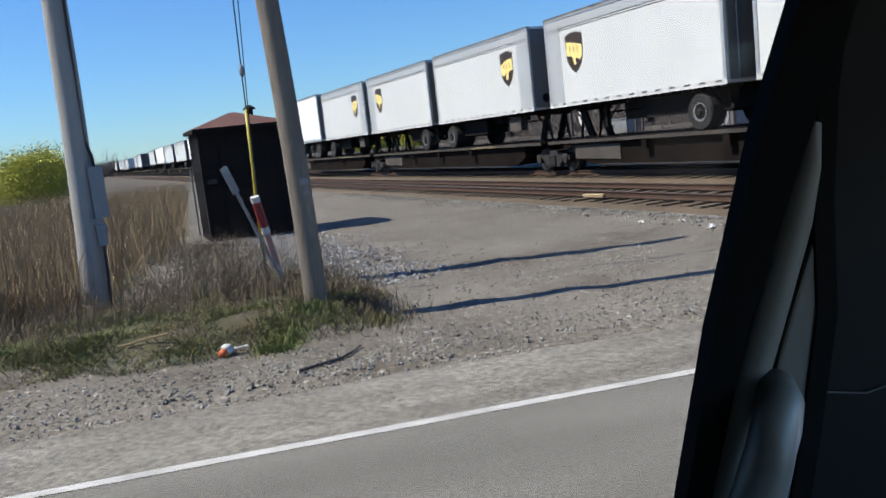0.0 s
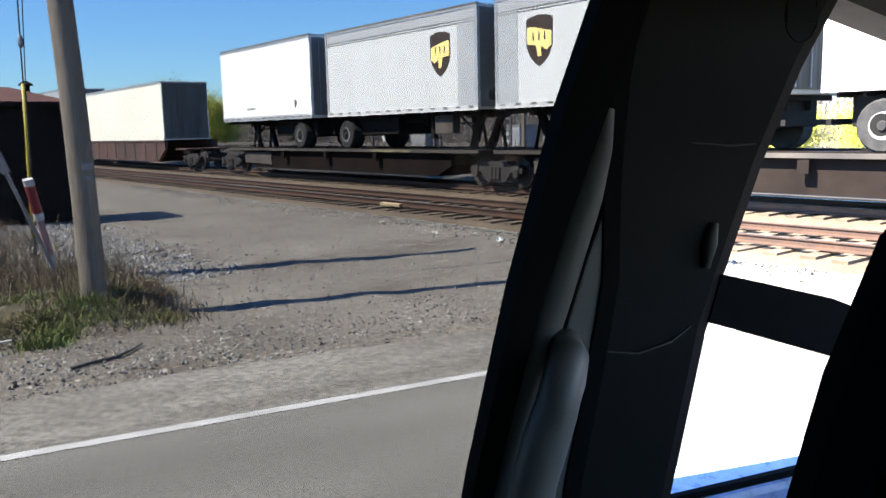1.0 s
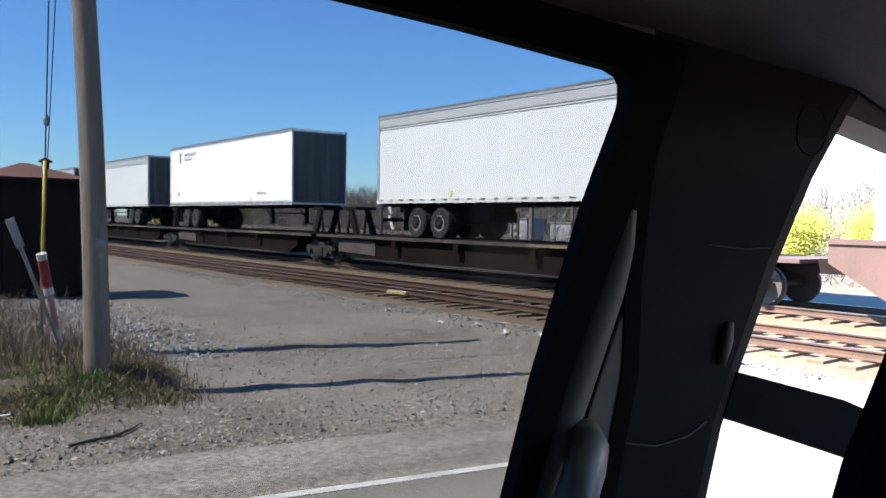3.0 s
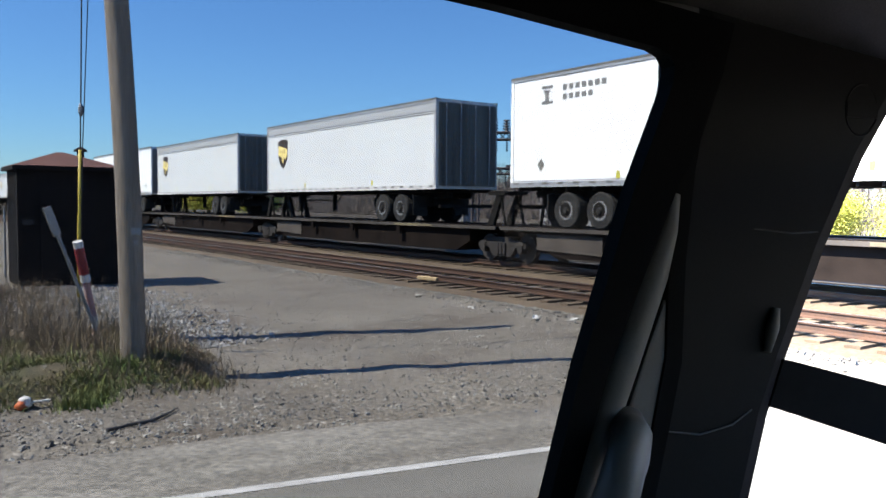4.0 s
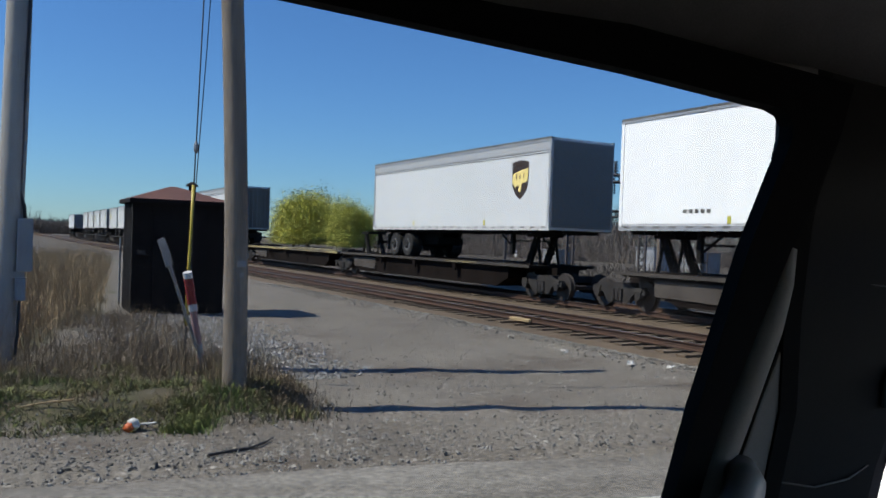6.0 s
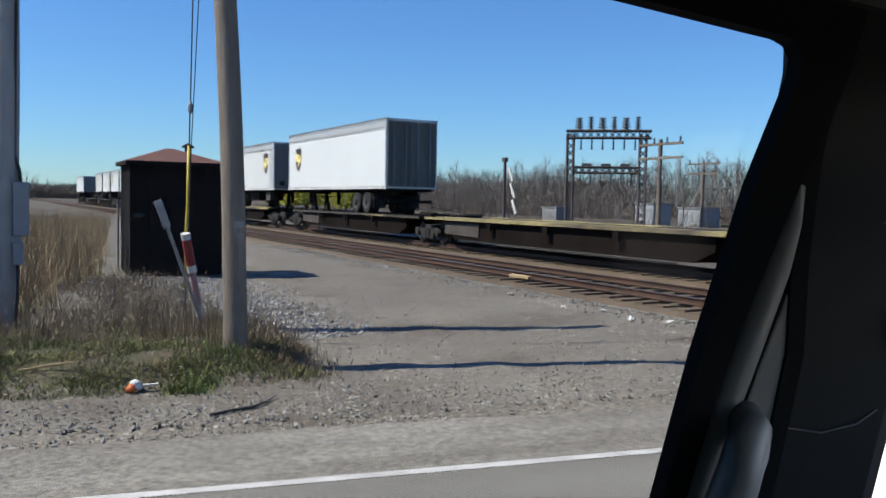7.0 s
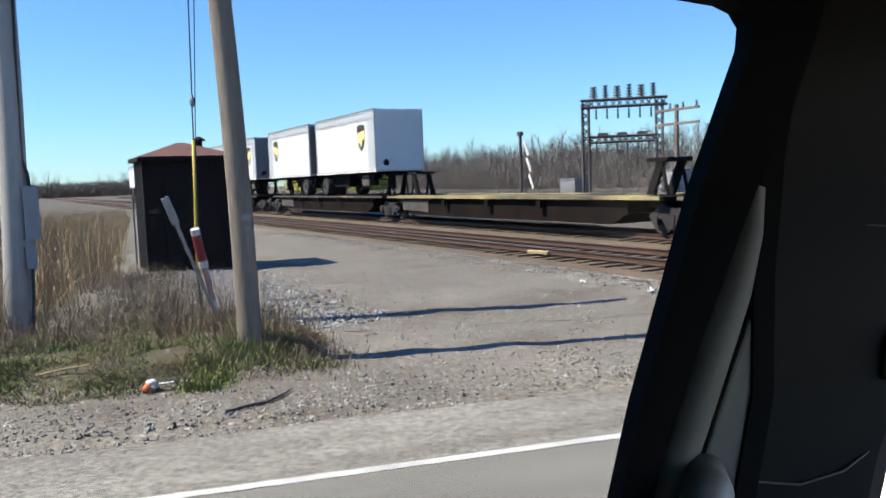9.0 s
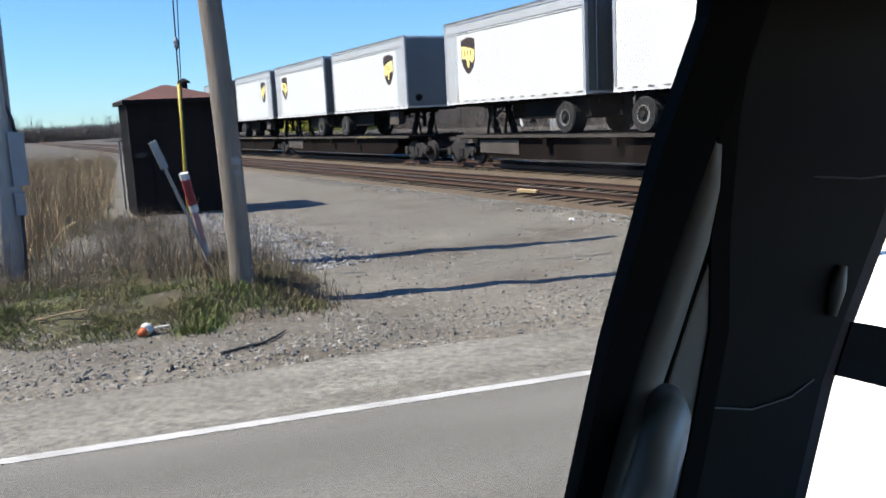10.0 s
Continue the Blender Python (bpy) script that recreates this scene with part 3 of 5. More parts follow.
def make_grass():
    def verge(r):
        while True:
            y = r.uniform(-5, 3.6)
            x = r.uniform(-12.3, -7.3)
            if x < verge_edge(y) - r.random() ** 2 * 0.6 and (y < 2.75 + 0.25 * math.sin(x * 4) or x > -9.6 and y < 3.35) and r.random() < 0.45 + 0.9 * noise.noise(Vector((x * 1.4, y * 1.4, 2))):
                return x, y
    def green(r):
        while True:
            x, y = verge(r)
            if r.random() < 1.6 * noise.noise(Vector((x * 1.8, y * 1.8, 7))) + (0.55 if x > -9.9 and y < 2.3 else 0.12):
                return x, y
    g = Shape()
    blades(g, green, 0.02, 0.085, 0.006, 1.8, 60000, 3)
    r = random.Random(17)
    for cx, cy, n in ((-8.1, 1.62, 420), (-8.25, 1.78, 260), (-8.2, 2.75, 160), (-8.7, 2.1, 160)):   # lush clumps
        blades(g, lambda q: (q.gauss(cx, 0.11), q.gauss(cy, 0.12)), 0.04, 0.15, 0.006, 0.9, int(n * 1.6), r.randrange(999))
    tagged(part("grass", g, M_GRASS), "short green spring grass on the verge round the poles", "grass", kind="stuff")
    d = Shape()
    blades(d, verge, 0.02, 0.10, 0.005, 2.0, 38000, 4)
    blades(d, verge, 0.12, 0.32, 0.003, 0.7, 1700, 14)
    blades(d, lambda r: (r.gauss(-9.6, 0.6), r.gauss(2.2, 0.4)), 0.2, 0.55, 0.003, 0.45, 200, 15)
    blades(d, lambda r: (r.gauss(-9.3, 0.28), r.gauss(2.45, 0.28)), 0.06, 0.28, 0.0045, 0.8, 600, 8)
    blades(d, lambda r: (r.gauss(-8.5, 0.3), r.gauss(2.75, 0.25)), 0.04, 0.16, 0.005, 1.2, 1000, 9)
    tagged(part("dead_grass", d, M_WEED), "matted brown dead grass and weeds on the verge", "grass", kind="stuff")

    def reeds(r):
        while True:
            x = -11.9 - 45 * r.random() ** 1.9
            y = r.uniform(-12, 8.0)
            if y < reed_edge(x) - r.random() ** 2 * 0.9:
                return x, y
    t = Shape()
    blades(t, reeds, 0.4, 1.35, 0.005, 0.5, 36000, 5)
    blades(t, reeds, 0.2, 0.8, 0.007, 1.3, 26000, 6)
    tagged(part("tall_dry_grass", t, M_STRAW), "tall dry golden reeds beyond the poles", "grass", kind="stuff")

    def scrub(r):
        return r.uniform(-19.3, -9.9), r.gauss(2.35, 0.6)
    def fringe(r):
        x = r.uniform(-14.5, -9.6)
        return x, r.uniform(-4.0, 2.2)
    w = Shape()
    blades(w, fringe, 0.04, 0.22, 0.0045, 1.7, 9000, 21)
    blades(w, fringe, 0.2, 0.6, 0.0035, 0.7, 1200, 22)
    blades(w, scrub, 0.04, 0.30, 0.0045, 1.2, 6500, 11)
    blades(w, scrub, 0.25, 0.65, 0.0035, 0.5, 520, 12)
    tagged(part("weeds", w, M_WEED), "thin brown weed stalks on the gravel", "weeds", kind="stuff")


def stone(shape, x, y, z, s, r):
    q = Euler((r.uniform(0, 6), r.uniform(0, 6), r.uniform(0, 6))).to_matrix()
    vs = [q @ Vector((a * s * r.uniform(0.6, 1.1), b * s * r.uniform(0.6, 1.1), c * s * r.uniform(0.5, 0.9))) + Vector((x, y, z)) for a, b, c in ((1, 0, 0), (-1, 0, 0), (0, 1, 0), (0, -1, 0), (0, 0, 1), (0, 0, -1))]
    shape.add(vs, [(0, 2, 4), (2, 1, 4), (1, 3, 4), (3, 0, 4), (2, 0, 5), (1, 2, 5), (3, 1, 5), (0, 3, 5)])


def make_stones():
    r = random.Random(12)
    s = Shape()
    for _ in range(13000):                      # loose stones at the road's edge
        u = r.uniform(-7, 7)
        if u > 1.9 and r.random() < 0.5:
            continue
        w = 6.66 + abs(r.gauss(0, 0.85)) + (0.0 if u < 2.2 else 0.15)
        p = road_at(u, w, 0)
        stone(s, p.x, p.y, ground_height(p.x, p.y), 0.007 + 0.027 * r.random() ** 4, r)
    for _ in range(9000):                       # over the lot
        x, y = r.uniform(-20, -3.5), r.uniform(3, 10.4)
        stone(s, x, y, ground_height(x, y), 0.009 + 0.024 * r.random() ** 3, r)
    for _ in range(7000):                       # coarse stone beside the tracks
        x = r.uniform(-32, -4)
        y = 10.2 + r.gauss(0, 0.5)
        stone(s, x, y, ground_height(x, y) + 0.01, 0.014 + 0.034 * r.random() ** 2, r)
    heap = Shape()
    for _ in range(14000):                      # round the hut, down to the verge
        x, y = r.uniform(-20.4, -10.4), r.gauss(3.1, 0.75)
        if x > -19.9 + 0.4 * r.random():
            stone(heap, x, y, ground_height(x, y) + 0.01, 0.014 + 0.034 * r.random() ** 2, r)
    tagged(part("pale_gravel", heap, M_PALESTONE), "pale grey crushed stone spread before the hut", "stones", kind="stuff")
    tagged(part("loose_stones", s, M_STONE), "loose grey stones scattered on the gravel", "stones", kind="stuff")


def make_litter():
    z = ground_height(-8.25, 1.15)
    b = thing("litter_ball", "crumpled orange and white plastic litter in the grass", "litter", at=pose(-8.25, 1.15, z + 0.055))
    me = Shape()
    n = 10
    pts = [(0, 0, -0.062 + 0.124 * i / n) for i in range(n + 1)]
    me.tube(pts, [0.062 * math.sqrt(max(0.03, 1 - (2 * i / n - 1) ** 2)) * (1 + 0.12 * math.sin(i * 5)) for i in range(n + 1)], 12)
    part("bag", me, M_PAPER, b, smooth=True)
    part("patch", Shape().tube([(0.02, -0.03, -0.055), (0.03, -0.04, -0.015), (0.027, -0.035, 0.025)], [0.034, 0.058, 0.027], 10), M_ORANGE, b, "orange plastic side", smooth=True)
    part("tail", Shape().box(0.0, 0.035, 0.06, 0.21, 0.0, 0.012), M_PAPER, b)
    pl = thing("plank", "short pale wooden plank lying on the ties", "plank", at=pose(-16.6, 11.28, 0.075, 0, 4, 35))
    part("board", Shape().box(-0.25, 0.25, -0.10, 0.10, -0.03, 0.04), M_PLANK, pl, bevel=0.008)
    r = random.Random(5)
    for x, y, a in ((-13.83, 9.17, 0.2), (-11.04, 9.26, 0.15), (-11.78, 8.94, 0.16), (-10.0, 8.92, 0.2), (-9.46, 9.29, 0.15), (-5.51, 4.92, 0.04), (-8.55, 3.30, 0.05)):
        l = thing("paper_scrap", "crumpled pale scrap lying on the gravel", "litter", "litter scraps", at=pose(x, y, ground_height(x, y) + 0.02, r.uniform(-15, 15), r.uniform(-15, 15), r.uniform(0, 180)))
        s = Shape()
        vs, fs = [], []
        for i in range(5):
            for j in range(4):
                vs.append((a * (i / 4 - 0.5), 0.5 * a * (j / 3 - 0.5), 0.05 * r.random()))
        for i in range(4):
            for j in range(3):
                fs.append((i * 4 + j, i * 4 + 4 + j, i * 4 + 5 + j, i * 4 + 1 + j))
        s.add(vs, fs)
        part("sheet", s, M_PAPER, l)
    st = thing("stick", "dark fallen branch on the stones", "stick")
    pts = [(-6.99, 1.57), (-7.08, 1.78), (-7.13, 1.97), (-7.27, 2.14), (-7.44, 2.29)]
    part("branch", Shape().tube([(x, y, ground_height(x, y) + 0.02) for x, y in pts], [0.015, 0.014, 0.015, 0.011, 0.006], 7), M_CABLE, st)
    st = thing("stick", "pale dry reed stalk fallen over the grass", "stick")
    part("branch", Shape().tube([(-8.75, 0.2, 0.18), (-8.7, 0.42, 0.22), (-8.6, 0.65, 0.25)], 0.010, 6), M_STRAW, st)


# ---- trees, far woods, switchyard ----
def limbs(shape, base, height, r0, seed, levels=3, spread=0.55, kids=4):
    """A branching frame; returns the tips."""
    r = random.Random(seed)
    tips = []

    def grow(p, d, length, rad, level):
        q = p + d * length
        mid = p.lerp(q, 0.5) + Vector((r.uniform(-1, 1), r.uniform(-1, 1), 0)) * length * 0.06
        shape.tube([p, mid, q], [rad, rad * 0.8, rad * 0.55], 6 if level < 2 else 4, caps=False)
        tips.append(mid)
        tips.append(q)
        if level < levels:
            for _ in range(kids):
                e = (d + Vector((r.gauss(0, spread), r.gauss(0, spread), r.uniform(-0.05, 0.35)))).normalized()
                grow(p.lerp(q, r.uniform(0.45, 1.0)), e, length * r.uniform(0.5, 0.78), rad * 0.5, level + 1)

    grow(Vector(base), Vector((0, 0, 1)), height * 0.36, r0, 0)
    return tips


def make_leafy(name, x, y, height, width, seed, label):
    t = thing(name, label, "tree", "leafing trees", at=pose(x, y, 0))
    tr = Shape()
    tips = limbs(tr, (0, 0, -0.2), height * 0.8, height * 0.022, seed, 3, 0.6, 4)
    part("trunk", tr, M_TRUNK, t)
    r = random.Random(seed + 1)
    lf = Shape()
    for p in tips:
        for _ in range(250):
            k = 1 - 0.75 * r.random() ** 2.2      # hanging shoots reach down
            c = Vector((p.x * (2 - k) * 0.95 + r.gauss(0, width * 0.10), p.y * (2 - k) * 0.95 + r.gauss(0, width * 0.10), p.z * k + r.gauss(0, height * 0.06)))
            if c.z < height * 0.06:
                continue
            s = r.uniform(0.5, 1.3) * height * 0.0085
            a = Vector((r.gauss(0, 1), r.gauss(0, 1), r.gauss(0, 1))).normalized()
            b = a.orthogonal().normalized()
            c2 = a.cross(b)
            lf.add([c + b * s, c + c2 * s * 0.6, c - b * s, c - c2 * s * 0.6], [(0, 1, 2, 3)])
    part("crown", lf, M_LEAFY, t, "yellow-green young leaves")


def make_woods():
    r = random.Random(21)
    sh = Shape()

    def bare(x, y, h):
        base = Vector((x, y, -0.3))
        lean = Vector((r.gauss(0, 0.05), r.gauss(0, 0.05), 1)).normalized()
        top = base + lean * h
        sh.tube([base, base.lerp(top, 0.5), top], [h * 0.012, h * 0.008, h * 0.002], 4, caps=False)
        for _ in range(16):
            k = r.uniform(0.3, 0.95)
            p = base.lerp(top, k)
            d = Vector((r.gauss(0, 1), r.gauss(0, 1), r.uniform(0.5, 1.6))).normalized()
            q = p + d * h * r.uniform(0.12, 0.3) * (1.15 - k * 0.6)
            sh.tube([p, q], [h * 0.004, h * 0.0012], 3, caps=False)
            for _ in range(3):
                d2 = (d + Vector((r.gauss(0, 0.5), r.gauss(0, 0.5), r.gauss(0.1, 0.4)))).normalized()
                m = p.lerp(q, r.uniform(0.3, 1))
                sh.tube([m, m + d2 * h * r.uniform(0.06, 0.14)], [h * 0.002, h * 0.0007], 3, caps=False)

    for _ in range(950):
        x = r.uniform(-330, 10)
        y = 72 + r.uniform(0, 40) + max(0, -x - 110) * 0.16
        bare(x, y, r.uniform(5.4, 9.2) * (1.0 + 0.0012 * max(0, -x - 60)))
    for _ in range(260):
        bare(-415 + r.uniform(-30, 30), r.uniform(-160, 110), r.uniform(6, 12))
    tagged(part("far_woods", sh, M_TWIG), "bare brown early-spring woods behind the railway", "woods", kind="stuff")
    u, near = Shape(), Shape()

    def sliver(x, y, z, h, w):
        a = r.uniform(0, math.tau)
        d = Vector((r.gauss(0, 0.8), r.gauss(0, 0.8), 1)).normalized() * h
        c = Vector((math.cos(a), math.sin(a), 0)) * w
        p = Vector((x, y, z))
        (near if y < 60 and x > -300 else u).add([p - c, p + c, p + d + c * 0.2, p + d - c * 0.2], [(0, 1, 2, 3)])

    for _ in range(150000):
        x = r.uniform(-330, 12)
        y = 68 + r.uniform(0, 1) ** 1.5 * 34 + max(0, -x - 110) * 0.16
        top = 5.4 + 2.6 * noise.noise(Vector((x * 0.05, 3, 0))) + 1.3 * noise.noise(Vector((x * 0.3, 7, 0)))
        z = r.uniform(0, 1) ** 1.5 * max(1.5, top)
        sliver(x, y, z - 0.3, r.uniform(0.8, 2.4), r.uniform(0.012, 0.045))
    for _ in range(26000):
        x = -240 + 245 * r.random()
        y = 25 + 24 * r.random() 
        sliver(x, y, -0.3, r.uniform(0.5, 1.5), r.uniform(0.015, 0.05))
    for _ in range(60000):
        y = r.uniform(-170, 110)
        top = 5.5 + 3.0 * noise.noise(Vector((y * 0.05, 8, 0)))
        sliver(-410 + r.uniform(-20, 20), y, r.uniform(0, 1) ** 1.3 * top - 0.5, r.uniform(1.5, 3.5), r.uniform(0.08, 0.22))
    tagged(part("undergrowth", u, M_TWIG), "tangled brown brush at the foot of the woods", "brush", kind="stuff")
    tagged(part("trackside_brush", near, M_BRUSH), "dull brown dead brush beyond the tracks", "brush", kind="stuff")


def make_trees():
    make_leafy("willow_tree", -119, 42.0, 16.2, 12.5, 31, "yellow-green willow just coming into leaf")
    make_leafy("willow_tree", -106, 43.0, 12.6, 10.5, 32, "low yellow-green willow just coming into leaf")
    make_leafy("willow_tree", -132, 44.0, 13.2, 11.5, 33, "yellow-green willow with thin young leaves")
    make_leafy("willow_tree", -60, -1.9, 7.6, 5.2, 34, "bright yellow-green young tree beyond the reeds")
    make_leafy("willow_tree", -64, -5.4, 6.2, 5.4, 37, "yellow-green bush beyond the reeds")
    make_leafy("leafy_bush", -20.2, 36.0, 4.6, 5.0, 35, "yellow-green leafy bush behind the tracks")
    make_leafy("leafy_bush", -16.0, 35.5, 4.6, 5.0, 36, "yellow-green leafy bush behind the tracks")
    make_leafy("leafy_bush", -26.5, 40.0, 4.0, 4.5, 38, "small yellow-green bush behind the tracks")


def make_bare_tree(x, y, height, seed):
    t = thing("bare_tree", "bare twiggy early-spring tree rising over the woods", "tree", "bare trees", at=pose(x, y, 0))
    tr = Shape()
    tips = limbs(tr, (0, 0, -0.3), height * 0.92, height * 0.017, seed, 4, 0.5, 4)
    part("trunk", tr, M_TWIG, t)
    r = random.Random(seed)
    tw = Shape()
    for p in tips:
        for _ in range(5):
            d = Vector((r.gauss(0, 0.6), r.gauss(0, 0.6), r.uniform(0.2, 1))).normalized()
            tw.tube([p, p + d * height * r.uniform(0.05, 0.11)], [0.018, 0.005], 3, caps=False)
    part("crown", tw, M_TWIG, t, "fine bare twigs")


for spot in ((-61.5, 80, 9.8, 51), (-58.5, 82, 8.6, 52), (-102, 80, 8.4, 53), (-98, 81, 8.3, 54), (-105.5, 80, 7.2, 55), (-94, 82, 7.0, 56)):
    make_bare_tree(*spot)


def lattice(shape, p, q, w, n, r=0.085):
    """A four-legged lattice member from p to q."""
    p, q = Vector(p), Vector(q)
    t = (q - p).normalized()
    a = t.cross(Vector((0, 1, 0)) if abs(t.y) < 0.9 else Vector((1, 0, 0))).normalized() * w / 2
    b = t.cross(a).normalized() * w / 2
    c = [a + b, a - b, -a - b, -a + b]
    for o in c:
        shape.tube([p + o, q + o], r, 4)
    for i in range(n):
        s, e = p.lerp(q, i / n), p.lerp(q, (i + 1) / n)
        for k in range(4):
            f = (k, (k + 1) % 4) if i % 2 else ((k + 1) % 4, k)
            shape.tube([s + c[f[0]], e + c[f[1]]], r * 0.6, 3)


def insulator(shape, x, y, z, h, r):
    n = 5
    pts, rad = [], []
    for i in range(n):
        for k, q in ((0.0, 0.4), (0.25, 0.4), (0.3, 1.0), (0.75, 0.9), (0.8, 0.4)):
            pts.append((x, y, z + h * (i + k) / n))
            rad.append(r * q * (1 - 0.06 * i))
    shape.tube(pts, rad, 8)


def make_switchyard():
    g = thing("switchyard_gantry", "dark steel lattice switchyard gantry with insulators on top", "gantry", at=pose(-46.0, 38.5, 0, 0, 0, 49.5))
    for x in (-2.54, 2.54):
        s = Shape()
        lattice(s, (x, 0, -0.2), (x, 0, 6.9), 0.45, 13)
        part("tower", s, M_LATTICE, g)
    s = Shape()
    lattice(s, (-2.85, 0, 6.88), (3.1, 0, 6.88), 0.5, 12)
    part("beam", s, M_LATTICE, g)
    s = Shape()
    lattice(s, (-2.4, 0, 4.35), (2.4, 0, 4.35), 0.4, 10)
    part("beam", s, M_LATTICE, g)
    for i in range(6):
        s = Shape()
        insulator(s, -1.95 + i * 0.82, 0, 7.12, 0.98 + 0.08 * (i % 2), 0.33 if i % 2 == 0 else 0.24)
        part("insulator", s, M_PORC, g, "brown porcelain insulator")
        s = Shape()
        insulator(s, -1.8 + i * 0.76, 0.2, 5.8, 0.85, 0.10)
        part("hanging_insulator", s, M_PORC, g)
        s = Shape()
        insulator(s, -1.8 + i * 0.72, 0.1, 3.3, 0.85, 0.10)
        part("hanging_insulator", s, M_PORC, g)
    for i in range(3):
        part("switch", Shape().box(-1.7 + i * 1.35, -1.0 + i * 1.35, -0.25, 0.25, 4.56, 4.8), M_LATTICE, g)
    for k, (x, y) in enumerate(((-43.1, 45.1), (-31.0, 29.4))):
        p = thing("line_pole", "thin dark wooden power pole with crossarms in the switchyard", "utility pole", "line poles", at=pose(x, y, 0))
        part("shaft", Shape().tube([(0, 0, -0.2), (0, 0, 5.2)], [0.14, 0.1], 8), M_TRUNK, p)
        for z in (4.9, 4.2):
            part("crossarm", Shape().box(-1.5, 1.5, -0.06, 0.06, z, z + 0.12), M_TRUNK, p)
        for i in range(4):
            s = Shape()
            insulator(s, -1.35 + i * 0.9, 0, 5.0, 0.3, 0.08)
            part("insulator", s, M_PORC, p)
        if k == 0:
            part("brace", Shape().tube([(0, 0, 3.6), (-1.6, 0, 1.2), (-2.2, 0, 0)], 0.05, 6), M_WOODGREY, p)
    m = thing("signal_mast", "dark signal mast with white blades and a ladder", "railway signal", at=pose(-49.5, 32.2, 0))
    part("mast", Shape().tube([(0, 0, -0.2), (0, 0, 5.0)], 0.11, 8), M_LATTICE, m)
    part("cap", Shape().box(-0.2, 0.2, -0.14, 0.14, 4.8, 5.1), M_LATTICE, m)
    for i in range(3):
        part("blade", Shape().box(-0.11, 0.11, -0.03, 0.03, -0.55, 0.55, pose(0.75 + 0.25 * i, 0, 3.9 - 1.15 * i, 0, -28, 0)), M_WHITE, m, "white signal blade")
    part("ladder", Shape().tube([(0.6, 0, -0.1), (0.75, 0, 4.2)], 0.035, 5), M_LATTICE, m)
    for x, y, w, h, mt in ((-38, 48.5, 4.0, 1.9, M_CONC), (-48.1, 50, 2.6, 1.7, M_PVC), (-63.5, 47.4, 2.2, 1.5, M_CONC), (-56.2, 52.7, 2.6, 2.0, M_PVC), (-30, 46.8, 3.0, 1.7, M_CONC)):
        b = thing("equipment_cabinet", "low grey switchyard equipment housing", "cabinet", "switchyard cabinets", at=pose(x, y, 0, 0, 0, rng.uniform(-6, 6)))
        part("housing", Shape().box(-w / 2, w / 2, -1, 1, -0.1, h), mt, b, bevel=0.03)
        part("lid", Shape().box(-w / 2 - 0.08, w / 2 + 0.08, -1.08, 1.08, h, h + 0.1), M_GALV, b)
        for i in range(4):
            part("vent", Shape().box(-w / 2 + (i + 0.25) * w / 4, -w / 2 + (i + 0.75) * w / 4, -1.03, -1.0, h * 0.4, h * 0.8), M_GALV, b)
    f = thing("switchyard_fence", "low dark pipe railing beside the switchyard", "fence")
    for i in range(9):
        part("post", Shape().tube([(-47 + i * 2.4, 47.2, -0.1), (-47 + i * 2.4, 47.2, 3.3)], 0.05, 6), M_LATTICE, f)
    for z in (1.9, 3.25):
        part("rail", Shape().tube([(-47, 47.2, z), (-27.8, 47.2, z)], 0.035, 5), M_LATTICE, f)


make_poles()
make_shed()
make_switchyard()
make_trees()
make_woods()


# ---- the train ----
SPEED = 26.73
MOVING = []                                     # (thing, place along the train, track centre, height)
BOX_Z = 2.40


def flat(dx, dz, d):
    return (dx, d, dz)


def emblem(parent, x, y, z, sign):
    """A plain shield: dark field, gold centre."""
    w, h = 0.49, 0.66
    out = [(-w, h * 0.86), (-w * 0.5, h * 0.96), (0, h), (w * 0.5, h * 0.96), (w, h * 0.86), (w * 0.98, -h * 0.2), (w * 0.7, -h * 0.62), (w * 0.3, -h * 0.88), (0, -h), (-w * 0.3, -h * 0.88), (-w * 0.7, -h * 0.62), (-w * 0.98, -h * 0.2)]
    fn = lambda a, b, d: (x + a, y + sign * d, z + b)
    shield = part("emblem", Shape().prism(out, fn, 0.0, 0.010), M_BROWN, parent, "dark brown shield emblem")
    band = [(-w * 0.93, h * 0.30), (-w * 0.4, h * 0.40), (w * 0.3, h * 0.52), (w * 0.93, h * 0.56), (w * 0.92, -h * 0.12), (w * 0.25, -h * 0.18), (w * 0.10, -h * 0.62), (-w * 0.16, -h * 0.62), (-w * 0.16, -h * 0.24), (-w * 0.55, -h * 0.40), (-w * 0.92, -h * 0.22)]
    part("emblem_field", Shape().prism(band, fn, 0.010, 0.016), M_GOLD, shield, "gold shapes")
    for k in (-0.42, 0.0, 0.45):
        part("emblem_mark", Shape().prism([(k * w - 0.025, h * 0.02), (k * w + 0.025, h * 0.02), (k * w + 0.025, h * 0.32), (k * w - 0.025, h * 0.32)], fn, 0.016, 0.020), M_BROWN, shield)


